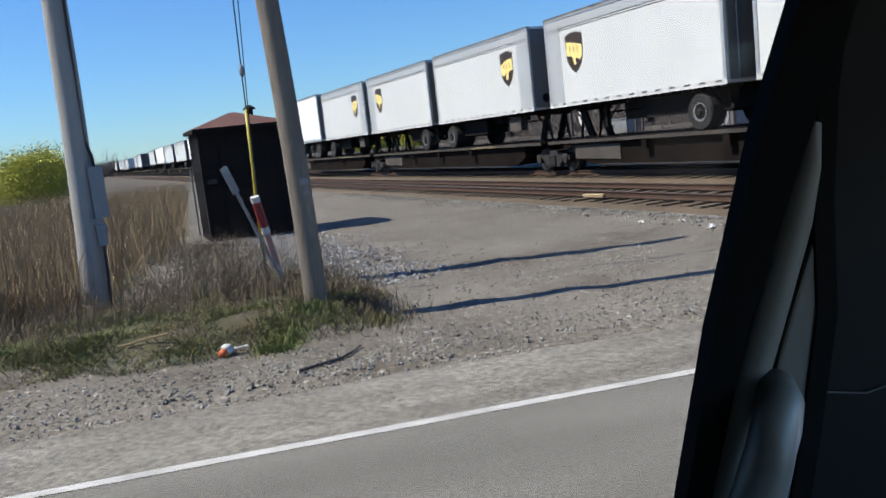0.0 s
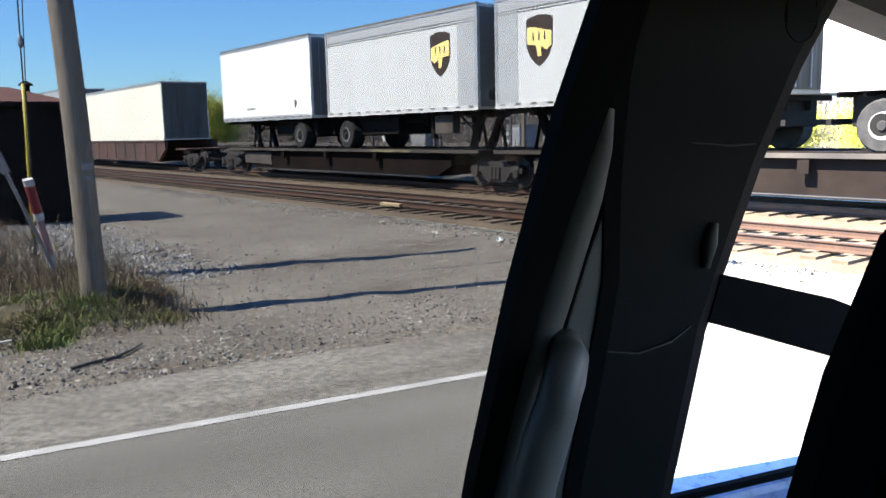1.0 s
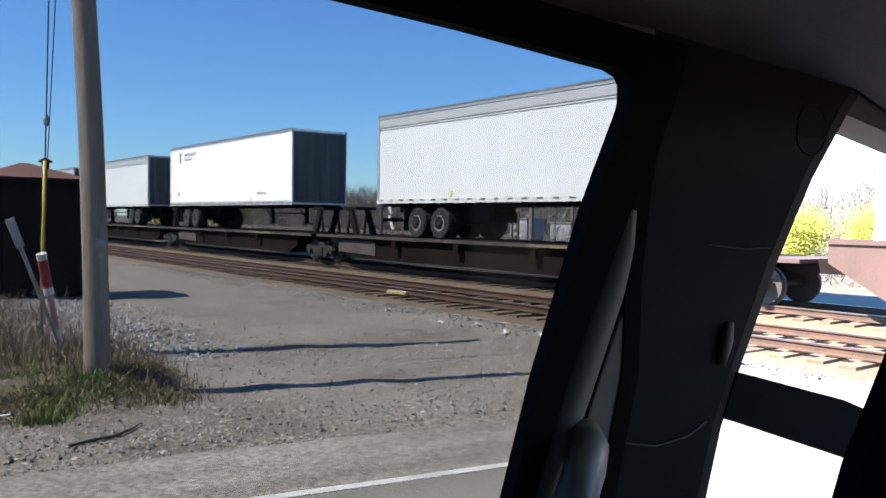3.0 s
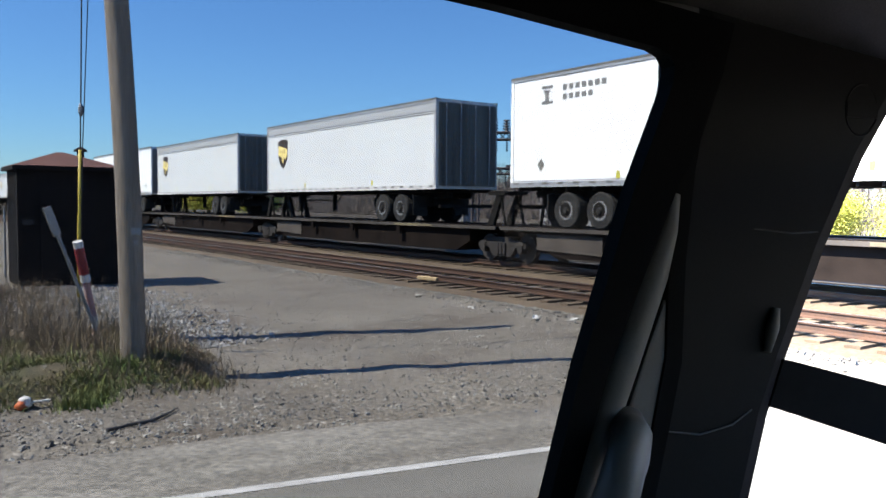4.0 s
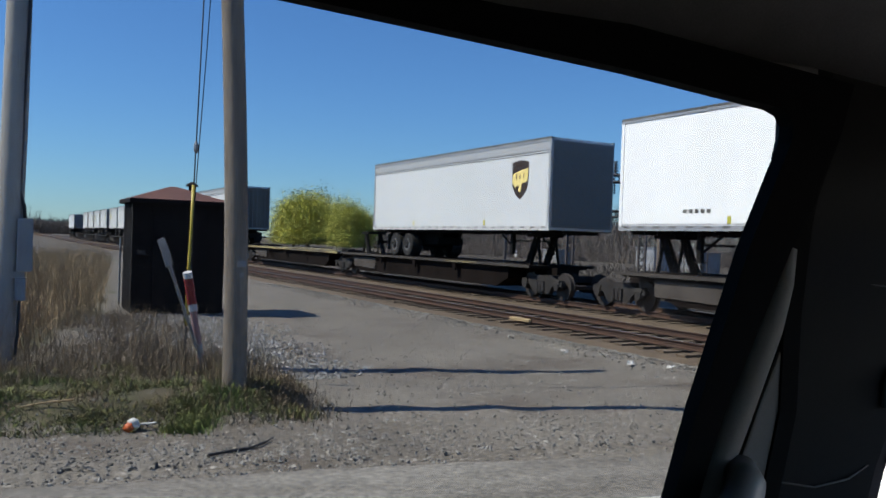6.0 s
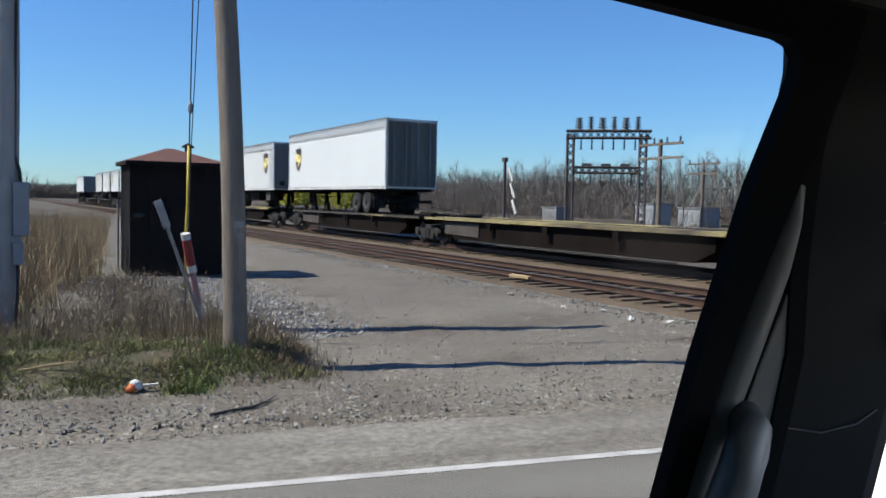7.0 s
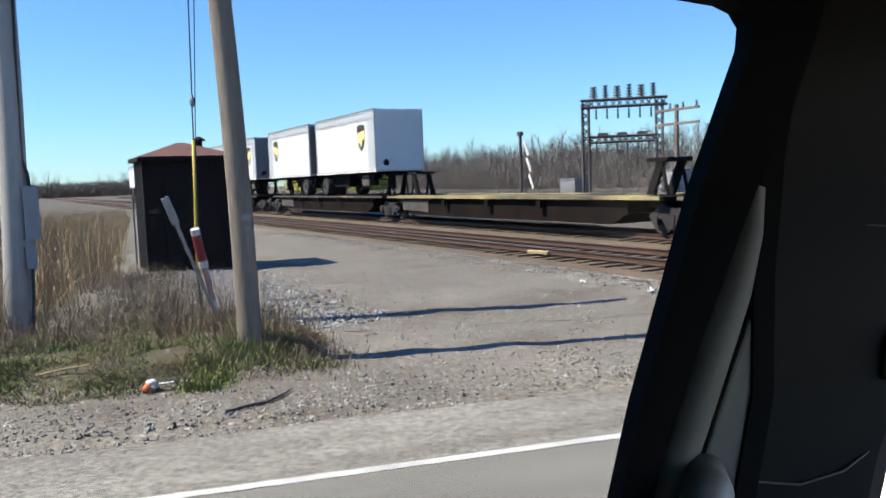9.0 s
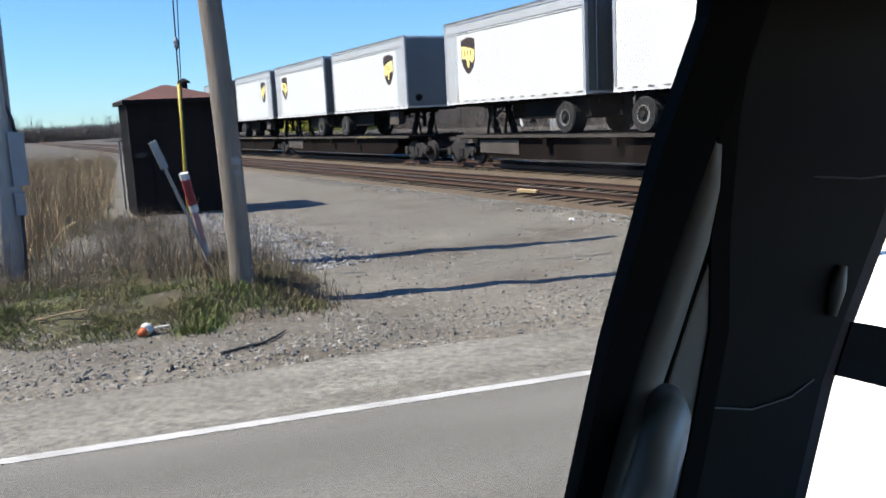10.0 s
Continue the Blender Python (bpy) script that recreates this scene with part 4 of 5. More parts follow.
def wheel_pair(parent, x, y, z):
    for sgn in (-1, 1):
        ty = part("tyre", Shape().tube([(x, y * sgn - sgn * 0.52, z), (x, y * sgn - sgn * 0.47, z), (x, y * sgn - sgn * 0.05, z), (x, y * sgn, z)], [0.46, 0.5, 0.5, 0.46], 22), M_TYRE, parent)
        rm = Shape().tube([(x, y * sgn - sgn * 0.02, z), (x, y * sgn + sgn * 0.006, z)], [0.27, 0.26], 18)
        rim = part("rim", rm, M_RIM, ty, "pale steel wheel rim")
        # near-black disc paints the shaded dish of the wheel
        part("rim_shade", Shape().tube([(x - 0.02, y * sgn, z + 0.02), (x - 0.02, y * sgn + sgn * 0.009, z + 0.02)], [0.215, 0.21], 16), M_UNDER, rim)
        part("hub", Shape().tube([(x, y * sgn, z), (x, y * sgn + sgn * 0.05, z)], [0.11, 0.08], 10), M_TYRE, rim)
    part("axle", Shape().tube([(x, -y + 0.5, z), (x, y - 0.5, z)], 0.07, 8), M_UNDER, parent)


def make_trailer(length, style, label):
    """A road trailer, nose towards +x, box bottom at z = 0."""
    h, w = {"dark": 3.2, "bright": 3.15}.get(style, 3.02), 1.28
    skin = {"grey": M_TRAILER if length > 10 else M_PUP, "pale": M_PUP, "bright": M_TRAILER_B, "dark": M_TRAILER}[style]
    t = thing("semi_trailer", label, "trailer", "trailers on the train")
    a, b = -length / 2, length / 2
    body = part("body", Shape().box(a, b, -w, w, 0.02, h - 0.03), skin, t, bevel=0.03)
    roof = Shape().box(a + 0.02, b - 0.05, -w + 0.04, w - 0.04, h - 0.03, h)
    part("roof", roof, M_TRIMRAIL, t)
    for sgn in (-1, 1):
        y = sgn * w
        lo, hi = min(y, y + sgn * 0.022), max(y, y + sgn * 0.022)
        part("bottom_rail", Shape().box(a, b, lo, hi, 0.0, 0.14), M_WHITE if style != "bright" else M_TRIMRAIL, t, "riveted pale bottom rail")
        if length > 10:
            for x in (a + 4.2, b - 4.0):
                part("reflector", Shape().box(x - 0.06, x + 0.06, min(y, y + sgn * 0.007), max(y, y + sgn * 0.007), 0.18, 0.38), M_HAZARD, t, "yellow marker sticker")
        part("top_rail", Shape().box(a, b, lo, hi, h - 0.12, h - 0.045), M_TRIMRAIL, t)
        part("roof_edge", Shape().box(a, b, min(y - sgn * 0.05, y + sgn * 0.026), max(y - sgn * 0.05, y + sgn * 0.026), h - 0.045, h + 0.012), M_NOSED, t, "dark roof edge")
        if style != "bright":
            part("side_band", Shape().box(a + 0.02, b - 0.02, min(y, y + sgn * 0.012), max(y, y + sgn * 0.012), h - 0.50, h - 0.475), M_NOSE, t, "dark seam below the roof")
            part("side_band", Shape().box(a + 0.02, b - 0.02, min(y, y + sgn * 0.012), max(y, y + sgn * 0.012), h - 0.43, h - 0.405), M_NOSE, t, "dark seam below the roof")
        else:
            part("seam", Shape().box(a + 0.02, b - 0.02, min(y, y + sgn * 0.008), max(y, y + sgn * 0.008), 0.16, 0.19), M_TRIMRAIL, t)
        if style != "bright":
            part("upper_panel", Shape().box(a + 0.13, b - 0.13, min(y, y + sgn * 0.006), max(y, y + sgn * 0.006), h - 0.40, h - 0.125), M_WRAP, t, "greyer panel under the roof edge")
        for x in (a + 0.06, b - 0.06):
            part("corner_post", Shape().box(x - 0.06, x + 0.06, min(y, y + sgn * 0.018), max(y, y + sgn * 0.018), 0.14, h - 0.12), M_TRIMRAIL if style != "bright" else skin, t)
        rv = Shape()
        n = int(length / 0.6)
        for i in range(n):
            x = a + 0.3 + i * (length - 0.6) / (n - 1)
            rv.box(x - 0.12, x + 0.10, min(y + sgn * 0.022, y + sgn * 0.03), max(y + sgn * 0.022, y + sgn * 0.03), 0.08, 0.135)
        tagged(part("marker_dashes", rv, M_NOSED, t), kind="stuff")
        sm = Shape()
        n = int(length / 1.22)
        for i in range(1, n):
            x = a + i * length / n
            sm.box(x - 0.004, x + 0.004, min(y, y + sgn * 0.0015), max(y, y + sgn * 0.0015), 0.15, h - 0.13)
        tagged(part("panel_seams", sm, skin, t), kind="stuff")
    # nose with a frame, its shade put into the grey; doors with bars
    part("nose", Shape().box(b, b + 0.03, -w + 0.05, w - 0.05, 0.1, h - 0.1), M_NOSED if style == "dark" or 14.3 < length < 15 else M_TRAILER if style == "pale" else M_NOSE, t, "pale grey front panel" if style == "pale" else "front panel, grey with the end's shade painted in", bevel=0.01)
    if length < 10:
        part("nose_plate", Shape().tube([(b + 0.028, -0.75, 0.45), (b + 0.036, -0.75, 0.45)], 0.16, 14), M_UNDER, t, "small dark round plate")
    for y in (-0.55, 0.0, 0.55) if style == "dark" else ():
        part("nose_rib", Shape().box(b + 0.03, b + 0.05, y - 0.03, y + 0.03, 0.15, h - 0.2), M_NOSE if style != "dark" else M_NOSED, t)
    for y in (-0.61, 0.61):
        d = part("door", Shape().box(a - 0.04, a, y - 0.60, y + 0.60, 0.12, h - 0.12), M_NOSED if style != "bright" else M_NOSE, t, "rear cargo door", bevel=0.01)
        for k in (-0.3, 0.3):
            part("lock_rod", Shape().tube([(a - 0.06, y + k, 0.15), (a - 0.06, y + k, h - 0.15)], 0.018, 6), M_GALV, d)
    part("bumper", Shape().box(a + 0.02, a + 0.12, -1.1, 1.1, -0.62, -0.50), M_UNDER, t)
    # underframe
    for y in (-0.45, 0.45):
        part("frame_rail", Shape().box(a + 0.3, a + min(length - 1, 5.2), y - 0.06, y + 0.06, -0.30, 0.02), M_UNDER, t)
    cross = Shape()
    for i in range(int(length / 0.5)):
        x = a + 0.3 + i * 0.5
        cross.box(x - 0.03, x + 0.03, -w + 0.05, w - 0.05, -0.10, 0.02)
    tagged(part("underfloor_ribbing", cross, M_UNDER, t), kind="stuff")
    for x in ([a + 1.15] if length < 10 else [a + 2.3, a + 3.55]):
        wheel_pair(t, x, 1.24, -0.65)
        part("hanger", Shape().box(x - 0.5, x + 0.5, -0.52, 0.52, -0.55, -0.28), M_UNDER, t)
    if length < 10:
        # one dark slab for the underbody clutter and the shade between the wheels
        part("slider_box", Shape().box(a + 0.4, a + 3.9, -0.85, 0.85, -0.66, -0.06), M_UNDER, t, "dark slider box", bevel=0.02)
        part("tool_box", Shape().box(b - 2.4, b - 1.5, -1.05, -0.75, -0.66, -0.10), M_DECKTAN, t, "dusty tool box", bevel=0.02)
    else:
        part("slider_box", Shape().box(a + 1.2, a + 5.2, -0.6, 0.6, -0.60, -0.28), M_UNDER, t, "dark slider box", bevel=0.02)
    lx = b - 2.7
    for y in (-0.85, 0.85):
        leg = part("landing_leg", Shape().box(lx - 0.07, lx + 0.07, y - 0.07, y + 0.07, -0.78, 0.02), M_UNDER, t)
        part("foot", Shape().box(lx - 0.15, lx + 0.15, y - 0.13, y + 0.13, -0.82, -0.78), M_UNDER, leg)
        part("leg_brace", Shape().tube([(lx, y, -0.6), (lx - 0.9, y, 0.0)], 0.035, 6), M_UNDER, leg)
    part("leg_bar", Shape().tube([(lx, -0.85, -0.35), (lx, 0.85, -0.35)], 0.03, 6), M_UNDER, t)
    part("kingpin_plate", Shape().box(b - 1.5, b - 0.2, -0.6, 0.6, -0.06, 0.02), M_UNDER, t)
    if length > 10:
        part("mud_flap", Shape().box(a + 1.5, a + 1.53, -1.2, -0.6, -0.9, -0.2), M_TYRE, t)
        part("mud_flap", Shape().box(a + 1.5, a + 1.53, 0.6, 1.2, -0.9, -0.2), M_TYRE, t)
    if length < 10 and style in ("grey", "pale"):
        for sgn in (-1, 1):
            y = sgn * w
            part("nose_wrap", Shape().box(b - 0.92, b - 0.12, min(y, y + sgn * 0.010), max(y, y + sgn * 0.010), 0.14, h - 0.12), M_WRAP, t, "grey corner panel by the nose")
    if style != "bright":
        for sgn in (-1, 1):
            emblem(t, b - 1.75, sgn * (w + 0.001), 1.72, sgn)
    else:
        for sgn in (-1, 1):
            y = sgn * (w + 0.001)
            s = Shape()
            for i in range(5):
                s.box(b - 3.4 + i * 0.2, b - 3.27 + i * 0.2, min(y, y + sgn * 0.006), max(y, y + sgn * 0.006), 0.46, 0.56)
            tagged(part("lettering", s, M_NOSED, t, "small dark marking bars"), kind="stuff")
            part("placard", Shape().prism([(a + 1.16, 0.62), (a + 1.31, 0.44), (a + 1.46, 0.62), (a + 1.31, 0.80)], flat, min(y, y + sgn * 0.006), max(y, y + sgn * 0.006)), M_NOSED, t)
    return t


def make_container():
    t = thing("container", "cream white container with a dark ribbed end in a well car", "container")
    L, w, h = 16.2, 1.28, 3.15
    part("body", Shape().box(-L / 2, L / 2, -w, w, 0, h), M_CONTAINER, t, bevel=0.02)
    for sgn in (-1, 1):
        y = sgn * w
        part("bottom_rail", Shape().box(-L / 2, L / 2, min(y, y + sgn * 0.02), max(y, y + sgn * 0.02), 0, 0.16), M_CONTAINER, t)
        part("top_rail", Shape().box(-L / 2, L / 2, min(y, y + sgn * 0.02), max(y, y + sgn * 0.02), h - 0.14, h), M_TRIMRAIL, t)
        s = Shape()
        for i in range(24):
            x = -L / 2 + 0.4 + i * 0.64
            s.box(x - 0.06, x + 0.06, min(y, y + sgn * 0.03), max(y, y + sgn * 0.03), 0.16, 0.21)
        tagged(part("marker_dashes", s, M_NOSE, t), kind="stuff")
        s = Shape()
        for i in range(6):
            s.box(-L / 2 + 0.5 + i * 0.2, -L / 2 + 0.63 + i * 0.2, min(y, y + sgn * 0.006), max(y, y + sgn * 0.006), 0.5, 0.62)
        tagged(part("lettering", s, M_NOSED, t), kind="stuff")
    for e in (-1, 1):
        x = e * L / 2
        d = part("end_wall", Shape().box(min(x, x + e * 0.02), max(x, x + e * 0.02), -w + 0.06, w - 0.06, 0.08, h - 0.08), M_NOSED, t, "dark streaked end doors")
        for y in (-0.9, -0.45, 0.0, 0.45, 0.9):
            part("rod", Shape().tube([(x + e * 0.04, y, 0.1), (x + e * 0.04, y, h - 0.1)], 0.03, 6), M_NOSED, d)
    return t


def make_platform(length, well=False, bare=False, folded=()):
    """One unit of the articulated car; origin at its middle, on the ground plane."""
    if well:
        t = thing("well_car", "red-brown well car with deep side sills", "rail car")
    else:
        t = thing("flat_car", "empty flat car unit with a worn yellow deck" if bare else "dark steel flat car unit under the trailers", "rail car", "flat cars")
    edge, run = (M_STRIPE, M_STRIPE) if bare else (M_DECKEDGE, M_DECK)
    a = length / 2
    if well:
        for sgn in (-1, 1):
            y = sgn * 1.38
            prof = [(-a + 2.6, 1.58), (-a + 3.4, 1.58), (a - 3.4, 1.58), (a - 2.6, 1.58), (a - 2.6, 1.15), (a - 3.8, 0.45), (-a + 3.8, 0.45), (-a + 2.6, 1.15)]
            part("side_sill", Shape().prism(prof, lambda p, q, d: (p, d, q), y - 0.08, y + 0.08), M_WELL, t, "red-brown plate side sill")
            part("top_chord", Shape().box(-a + 2.6, a - 2.6, y - 0.12, y + 0.12, 1.52, 1.62), M_WELL, t)
            for i in range(9):
                x = -a + 4 + i * (length - 8) / 8
                yo = y - 0.13 if sgn < 0 else y + 0.08
                part("stiffener", Shape().box(x - 0.04, x + 0.04, yo + 0.02, yo + 0.045, 0.5, 1.5), M_WELL, t)
        part("floor", Shape().box(-a + 3.8, a - 3.8, -1.3, 1.3, 0.45, 0.55), M_DECK, t)
    else:
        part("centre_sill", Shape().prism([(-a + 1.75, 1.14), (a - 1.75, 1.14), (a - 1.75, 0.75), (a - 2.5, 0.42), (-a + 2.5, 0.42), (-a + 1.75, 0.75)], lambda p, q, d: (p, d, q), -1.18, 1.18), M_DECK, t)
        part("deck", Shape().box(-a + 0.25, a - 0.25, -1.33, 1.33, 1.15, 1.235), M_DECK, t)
        for sgn in (-1, 1):
            y = sgn * 1.33
            part("deck_edge", Shape().box(-a + 0.25, a - 0.25, min(y, y + sgn * 0.03), max(y, y + sgn * 0.03), 1.15, 1.25), edge, t, "worn yellow painted deck edge" if bare else "dusty steel deck edge")
            if not bare:
                part("edge_stripe", Shape().box(a - 6.0, a - 3.6, min(y, y + sgn * 0.034), max(y, y + sgn * 0.034), 1.16, 1.24), M_STRIPE, t, "yellow and white edge stripe")
            part("runner", Shape().box(-a + 1.0, a - 1.0, sgn * 0.95 - 0.28, sgn * 0.95 + 0.28, 1.235, 1.265), run, t, "worn yellow wheel runner" if bare else "dark wheel runner")
            part("side_panel", Shape().prism([(-a + 1.75, 1.06), (-a + 4.3, 1.06), (-a + 4.3, 0.56), (-a + 1.75, 0.62)], lambda p, q, d: (p, d, q), sgn * 1.20 - 0.02, sgn * 1.20 + 0.02), M_DECKTAN, t, "dusty tan end panel")
            for x in (-3.4, 0.0, 3.4):
                part("stake_pocket", Shape().box(x - 0.12, x + 0.12, min(y, y + sgn * 0.07), max(y, y + sgn * 0.07), 0.85, 1.12), M_DECK, t)
            part("brake_pipe", Shape().tube([(-a + 3, sgn * 1.21, 0.40), (a - 3, sgn * 1.21, 0.38)], 0.025, 5), M_TRUCK, t)
    for e in (-1, 1):
        x0, x1 = (a - 2.7, a + 0.1) if e > 0 else (-a - 0.1, -a + 2.7)
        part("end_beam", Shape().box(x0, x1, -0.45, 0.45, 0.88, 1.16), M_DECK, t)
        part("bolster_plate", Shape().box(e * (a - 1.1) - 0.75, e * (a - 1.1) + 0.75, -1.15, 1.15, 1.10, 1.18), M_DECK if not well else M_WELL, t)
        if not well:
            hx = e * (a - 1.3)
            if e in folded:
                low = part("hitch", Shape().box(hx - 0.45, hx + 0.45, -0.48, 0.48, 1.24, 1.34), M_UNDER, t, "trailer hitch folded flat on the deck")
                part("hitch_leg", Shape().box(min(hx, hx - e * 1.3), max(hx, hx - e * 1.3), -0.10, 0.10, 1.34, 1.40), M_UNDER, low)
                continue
            hitch = part("hitch", Shape().box(hx - 0.42, hx + 0.42, -0.48, 0.48, 2.20, 2.32), M_UNDER, t, "trailer hitch stand, coloured dark for underbody shade")
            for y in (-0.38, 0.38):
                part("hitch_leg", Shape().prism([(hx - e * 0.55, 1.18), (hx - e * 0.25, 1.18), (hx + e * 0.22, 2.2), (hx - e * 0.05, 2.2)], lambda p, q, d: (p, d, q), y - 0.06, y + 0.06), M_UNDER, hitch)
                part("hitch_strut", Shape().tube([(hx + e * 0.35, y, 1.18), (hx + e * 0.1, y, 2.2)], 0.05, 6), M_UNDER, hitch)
    return t


def make_bogie():
    t = thing("bogie", "dusty cast-iron two-axle rail bogie", "bogie", "rail bogies")
    for x in (-0.88, 0.88):
        for sgn in (-1, 1):
            y = sgn * 0.753
            wh = part("wheel", Shape().tube([(x, y - sgn * 0.09, 0.58), (x, y - sgn * 0.06, 0.58), (x, y - sgn * 0.05, 0.58), (x, y + sgn * 0.06, 0.58)], [0.45, 0.45, 0.42, 0.415], 24), M_WHEEL, t)
            part("bearing", Shape().tube([(x, sgn * 0.9, 0.58), (x, sgn * 1.12, 0.58)], [0.14, 0.12], 10), M_TRUCK, wh)
        part("axle", Shape().tube([(x, -0.72, 0.58), (x, 0.72, 0.58)], 0.08, 8), M_WHEEL, t)
    for sgn in (-1, 1):
        y = sgn * 0.98
        fn = lambda p, q, d: (p, d, q)
        fr = part("side_frame", Shape().prism([(-1.12, 0.74), (-0.72, 0.80), (-0.3, 0.92), (0.3, 0.92), (0.72, 0.80), (1.12, 0.74), (1.12, 0.60), (0.66, 0.62), (0.42, 0.34), (-0.42, 0.34), (-0.66, 0.62), (-1.12, 0.60)], fn, y - 0.09, y + 0.09), M_TRUCK, t, "cast side frame")
        for x in (-0.16, 0.0, 0.16):
            part("spring", Shape().tube([(x, y + sgn * 0.1, 0.42), (x, y + sgn * 0.1, 0.74)], 0.07, 8), M_WHEEL, fr)
        part("adapter", Shape().box(-1.02, -0.74, y - 0.12, y + 0.12, 0.68, 0.80), M_TRUCK, fr)
        part("adapter", Shape().box(0.74, 1.02, y - 0.12, y + 0.12, 0.68, 0.80), M_DECKEDGE, fr)
    part("bolster", Shape().box(-0.2, 0.2, -1.05, 1.05, 0.70, 0.92), M_TRUCK, t)
    part("centre_plate", Shape().tube([(0, 0, 0.9), (0, 0, 1.0)], 0.3, 12), M_TRUCK, t)
    return t


# front, rear, kind, end at which the nose points (1: forwards)
LOADS = [
    (-6.9, -15.6, "pup", 1),
    (-16.5, -25.2, "pup", -1),
    (-26.0, -35.2, "pup", 1),
    (-35.9, -44.1, "pup", -1),
    (-44.7, -54.0, "pup", 1),
    (-54.8, -63.2, "white_pup", -1),
    (-71.0, -87.7, "container", 1),
    (-90.3, -104.7, "mid", 1),
    (-110.8, -125.7, "white_mid", 1),
    (-129.4, -143.3, "mid", -1),
    (-147.1, -160.7, "mid", -1),
    (-162.0, -178.7, "white_long", -1),
    (-181.6, -196.0, "mid", 1),
    (-220.8, -234.8, "dark_mid", -1),
    (-237.2, -246.7, "pup", 1),
    (-277.0, -286.0, "pale_pup", 1),
    (-287.1, -295.6, "pup", -1),
    (-298.6, -308.3, "pup", 1),
    (-309.0, -317.5, "pup", -1),
    (-317.9, -327.9, "pup", 1),
    (-328.6, -337.3, "pup", -1),
    (-358.0, -372.0, "mid", 1),
]
JOINTS = [[-7.5, -25.7, -44.6, -63.1], [-68.1, -90.8, -108.9, -126.2, -143.8, -161.6, -178.7], [-182.5, -199.9, -217.2, -234.0], [-238.4, -257.2, -276.3, -295.1], [-299.0, -317.6, -336.3, -353.9], [-357.6, -372.0]]


def make_train():
    spec = {
        "pup": (8.6, "grey", "short white freight trailer with a brown shield emblem"),
        "pale_pup": (8.6, "pale", "short white freight trailer with a pale grey nose"),
        "white_pup": (8.3, "bright", "short plain bright white freight trailer"),
        "mid": (13.9, "grey", "long white freight trailer with a brown shield emblem"),
        "dark_mid": (13.8, "dark", "long white freight trailer with dark rear doors"),
        "white_mid": (14.6, "bright", "long bright white trailer with faded dark markings"),
        "white_long": (16.3, "bright", "very long plain white trailer with an alloy bottom rail"),
    }
    made = {}
    for f, b, kind, nose in LOADS:
        if kind == "container":
            ob, z = make_container(), 1.62
        elif kind in made:
            ob, z = copy_thing(made[kind], pose(0, 0, 0)), BOX_Z
        else:
            ob, z = make_trailer(*spec[kind]), BOX_Z
            made[kind] = ob
        MOVING.append((ob, (f + b) / 2, z, 0 if nose > 0 else 180))
        if kind == "white_mid":
            for sgn in (-1, 1):
                y = sgn * 1.282
                s = Shape()
                for r0, (zz, hh) in enumerate(((2.62, 0.15), (2.37, 0.14))):
                    for i in range(7 if r0 == 0 else 5):
                        s.box(-5.15 + i * 0.24, -4.99 + i * 0.24, min(y, y + sgn * 0.006), max(y, y + sgn * 0.006), zz, zz + hh)
                for x0, x1, z0, z1 in ((-6.0, -5.55, 2.72, 2.80), (-6.0, -5.55, 2.30, 2.38), (-5.86, -5.7, 2.38, 2.65), (-5.92, -5.64, 2.63, 2.68)):
                    s.box(x0, x1, min(y, y + sgn * 0.006), max(y, y + sgn * 0.006), z0, z1)
                tagged(part("lettering", s, M_NOSE, ob, "grey marking bars"), kind="stuff")
    first = {}
    for car in JOINTS:
        for i in range(len(car) - 1):
            f, b = car[i], car[i + 1]
            well = f == -68.1
            bare = f in (-199.9, -238.4, -257.2)
            folded = (-1, 1) if f == -199.9 else (1,) if f == -217.2 else ()
            key = "well" if well else (round(f - b, 0), bare, folded)
            if key in first:
                ob = copy_thing(first[key], pose(0, 0, 0))
            else:
                ob = first[key] = make_platform(f - b, well, bare, folded)
            MOVING.append((ob, (f + b) / 2, 0.0, 0))
    bogie = None
    for car in JOINTS:
        for s in car:
            if bogie is None:
                ob = bogie = make_bogie()
            else:
                ob = copy_thing(bogie, pose(0, 0, 0))
            MOVING.append((ob, s, 0.0, 0))


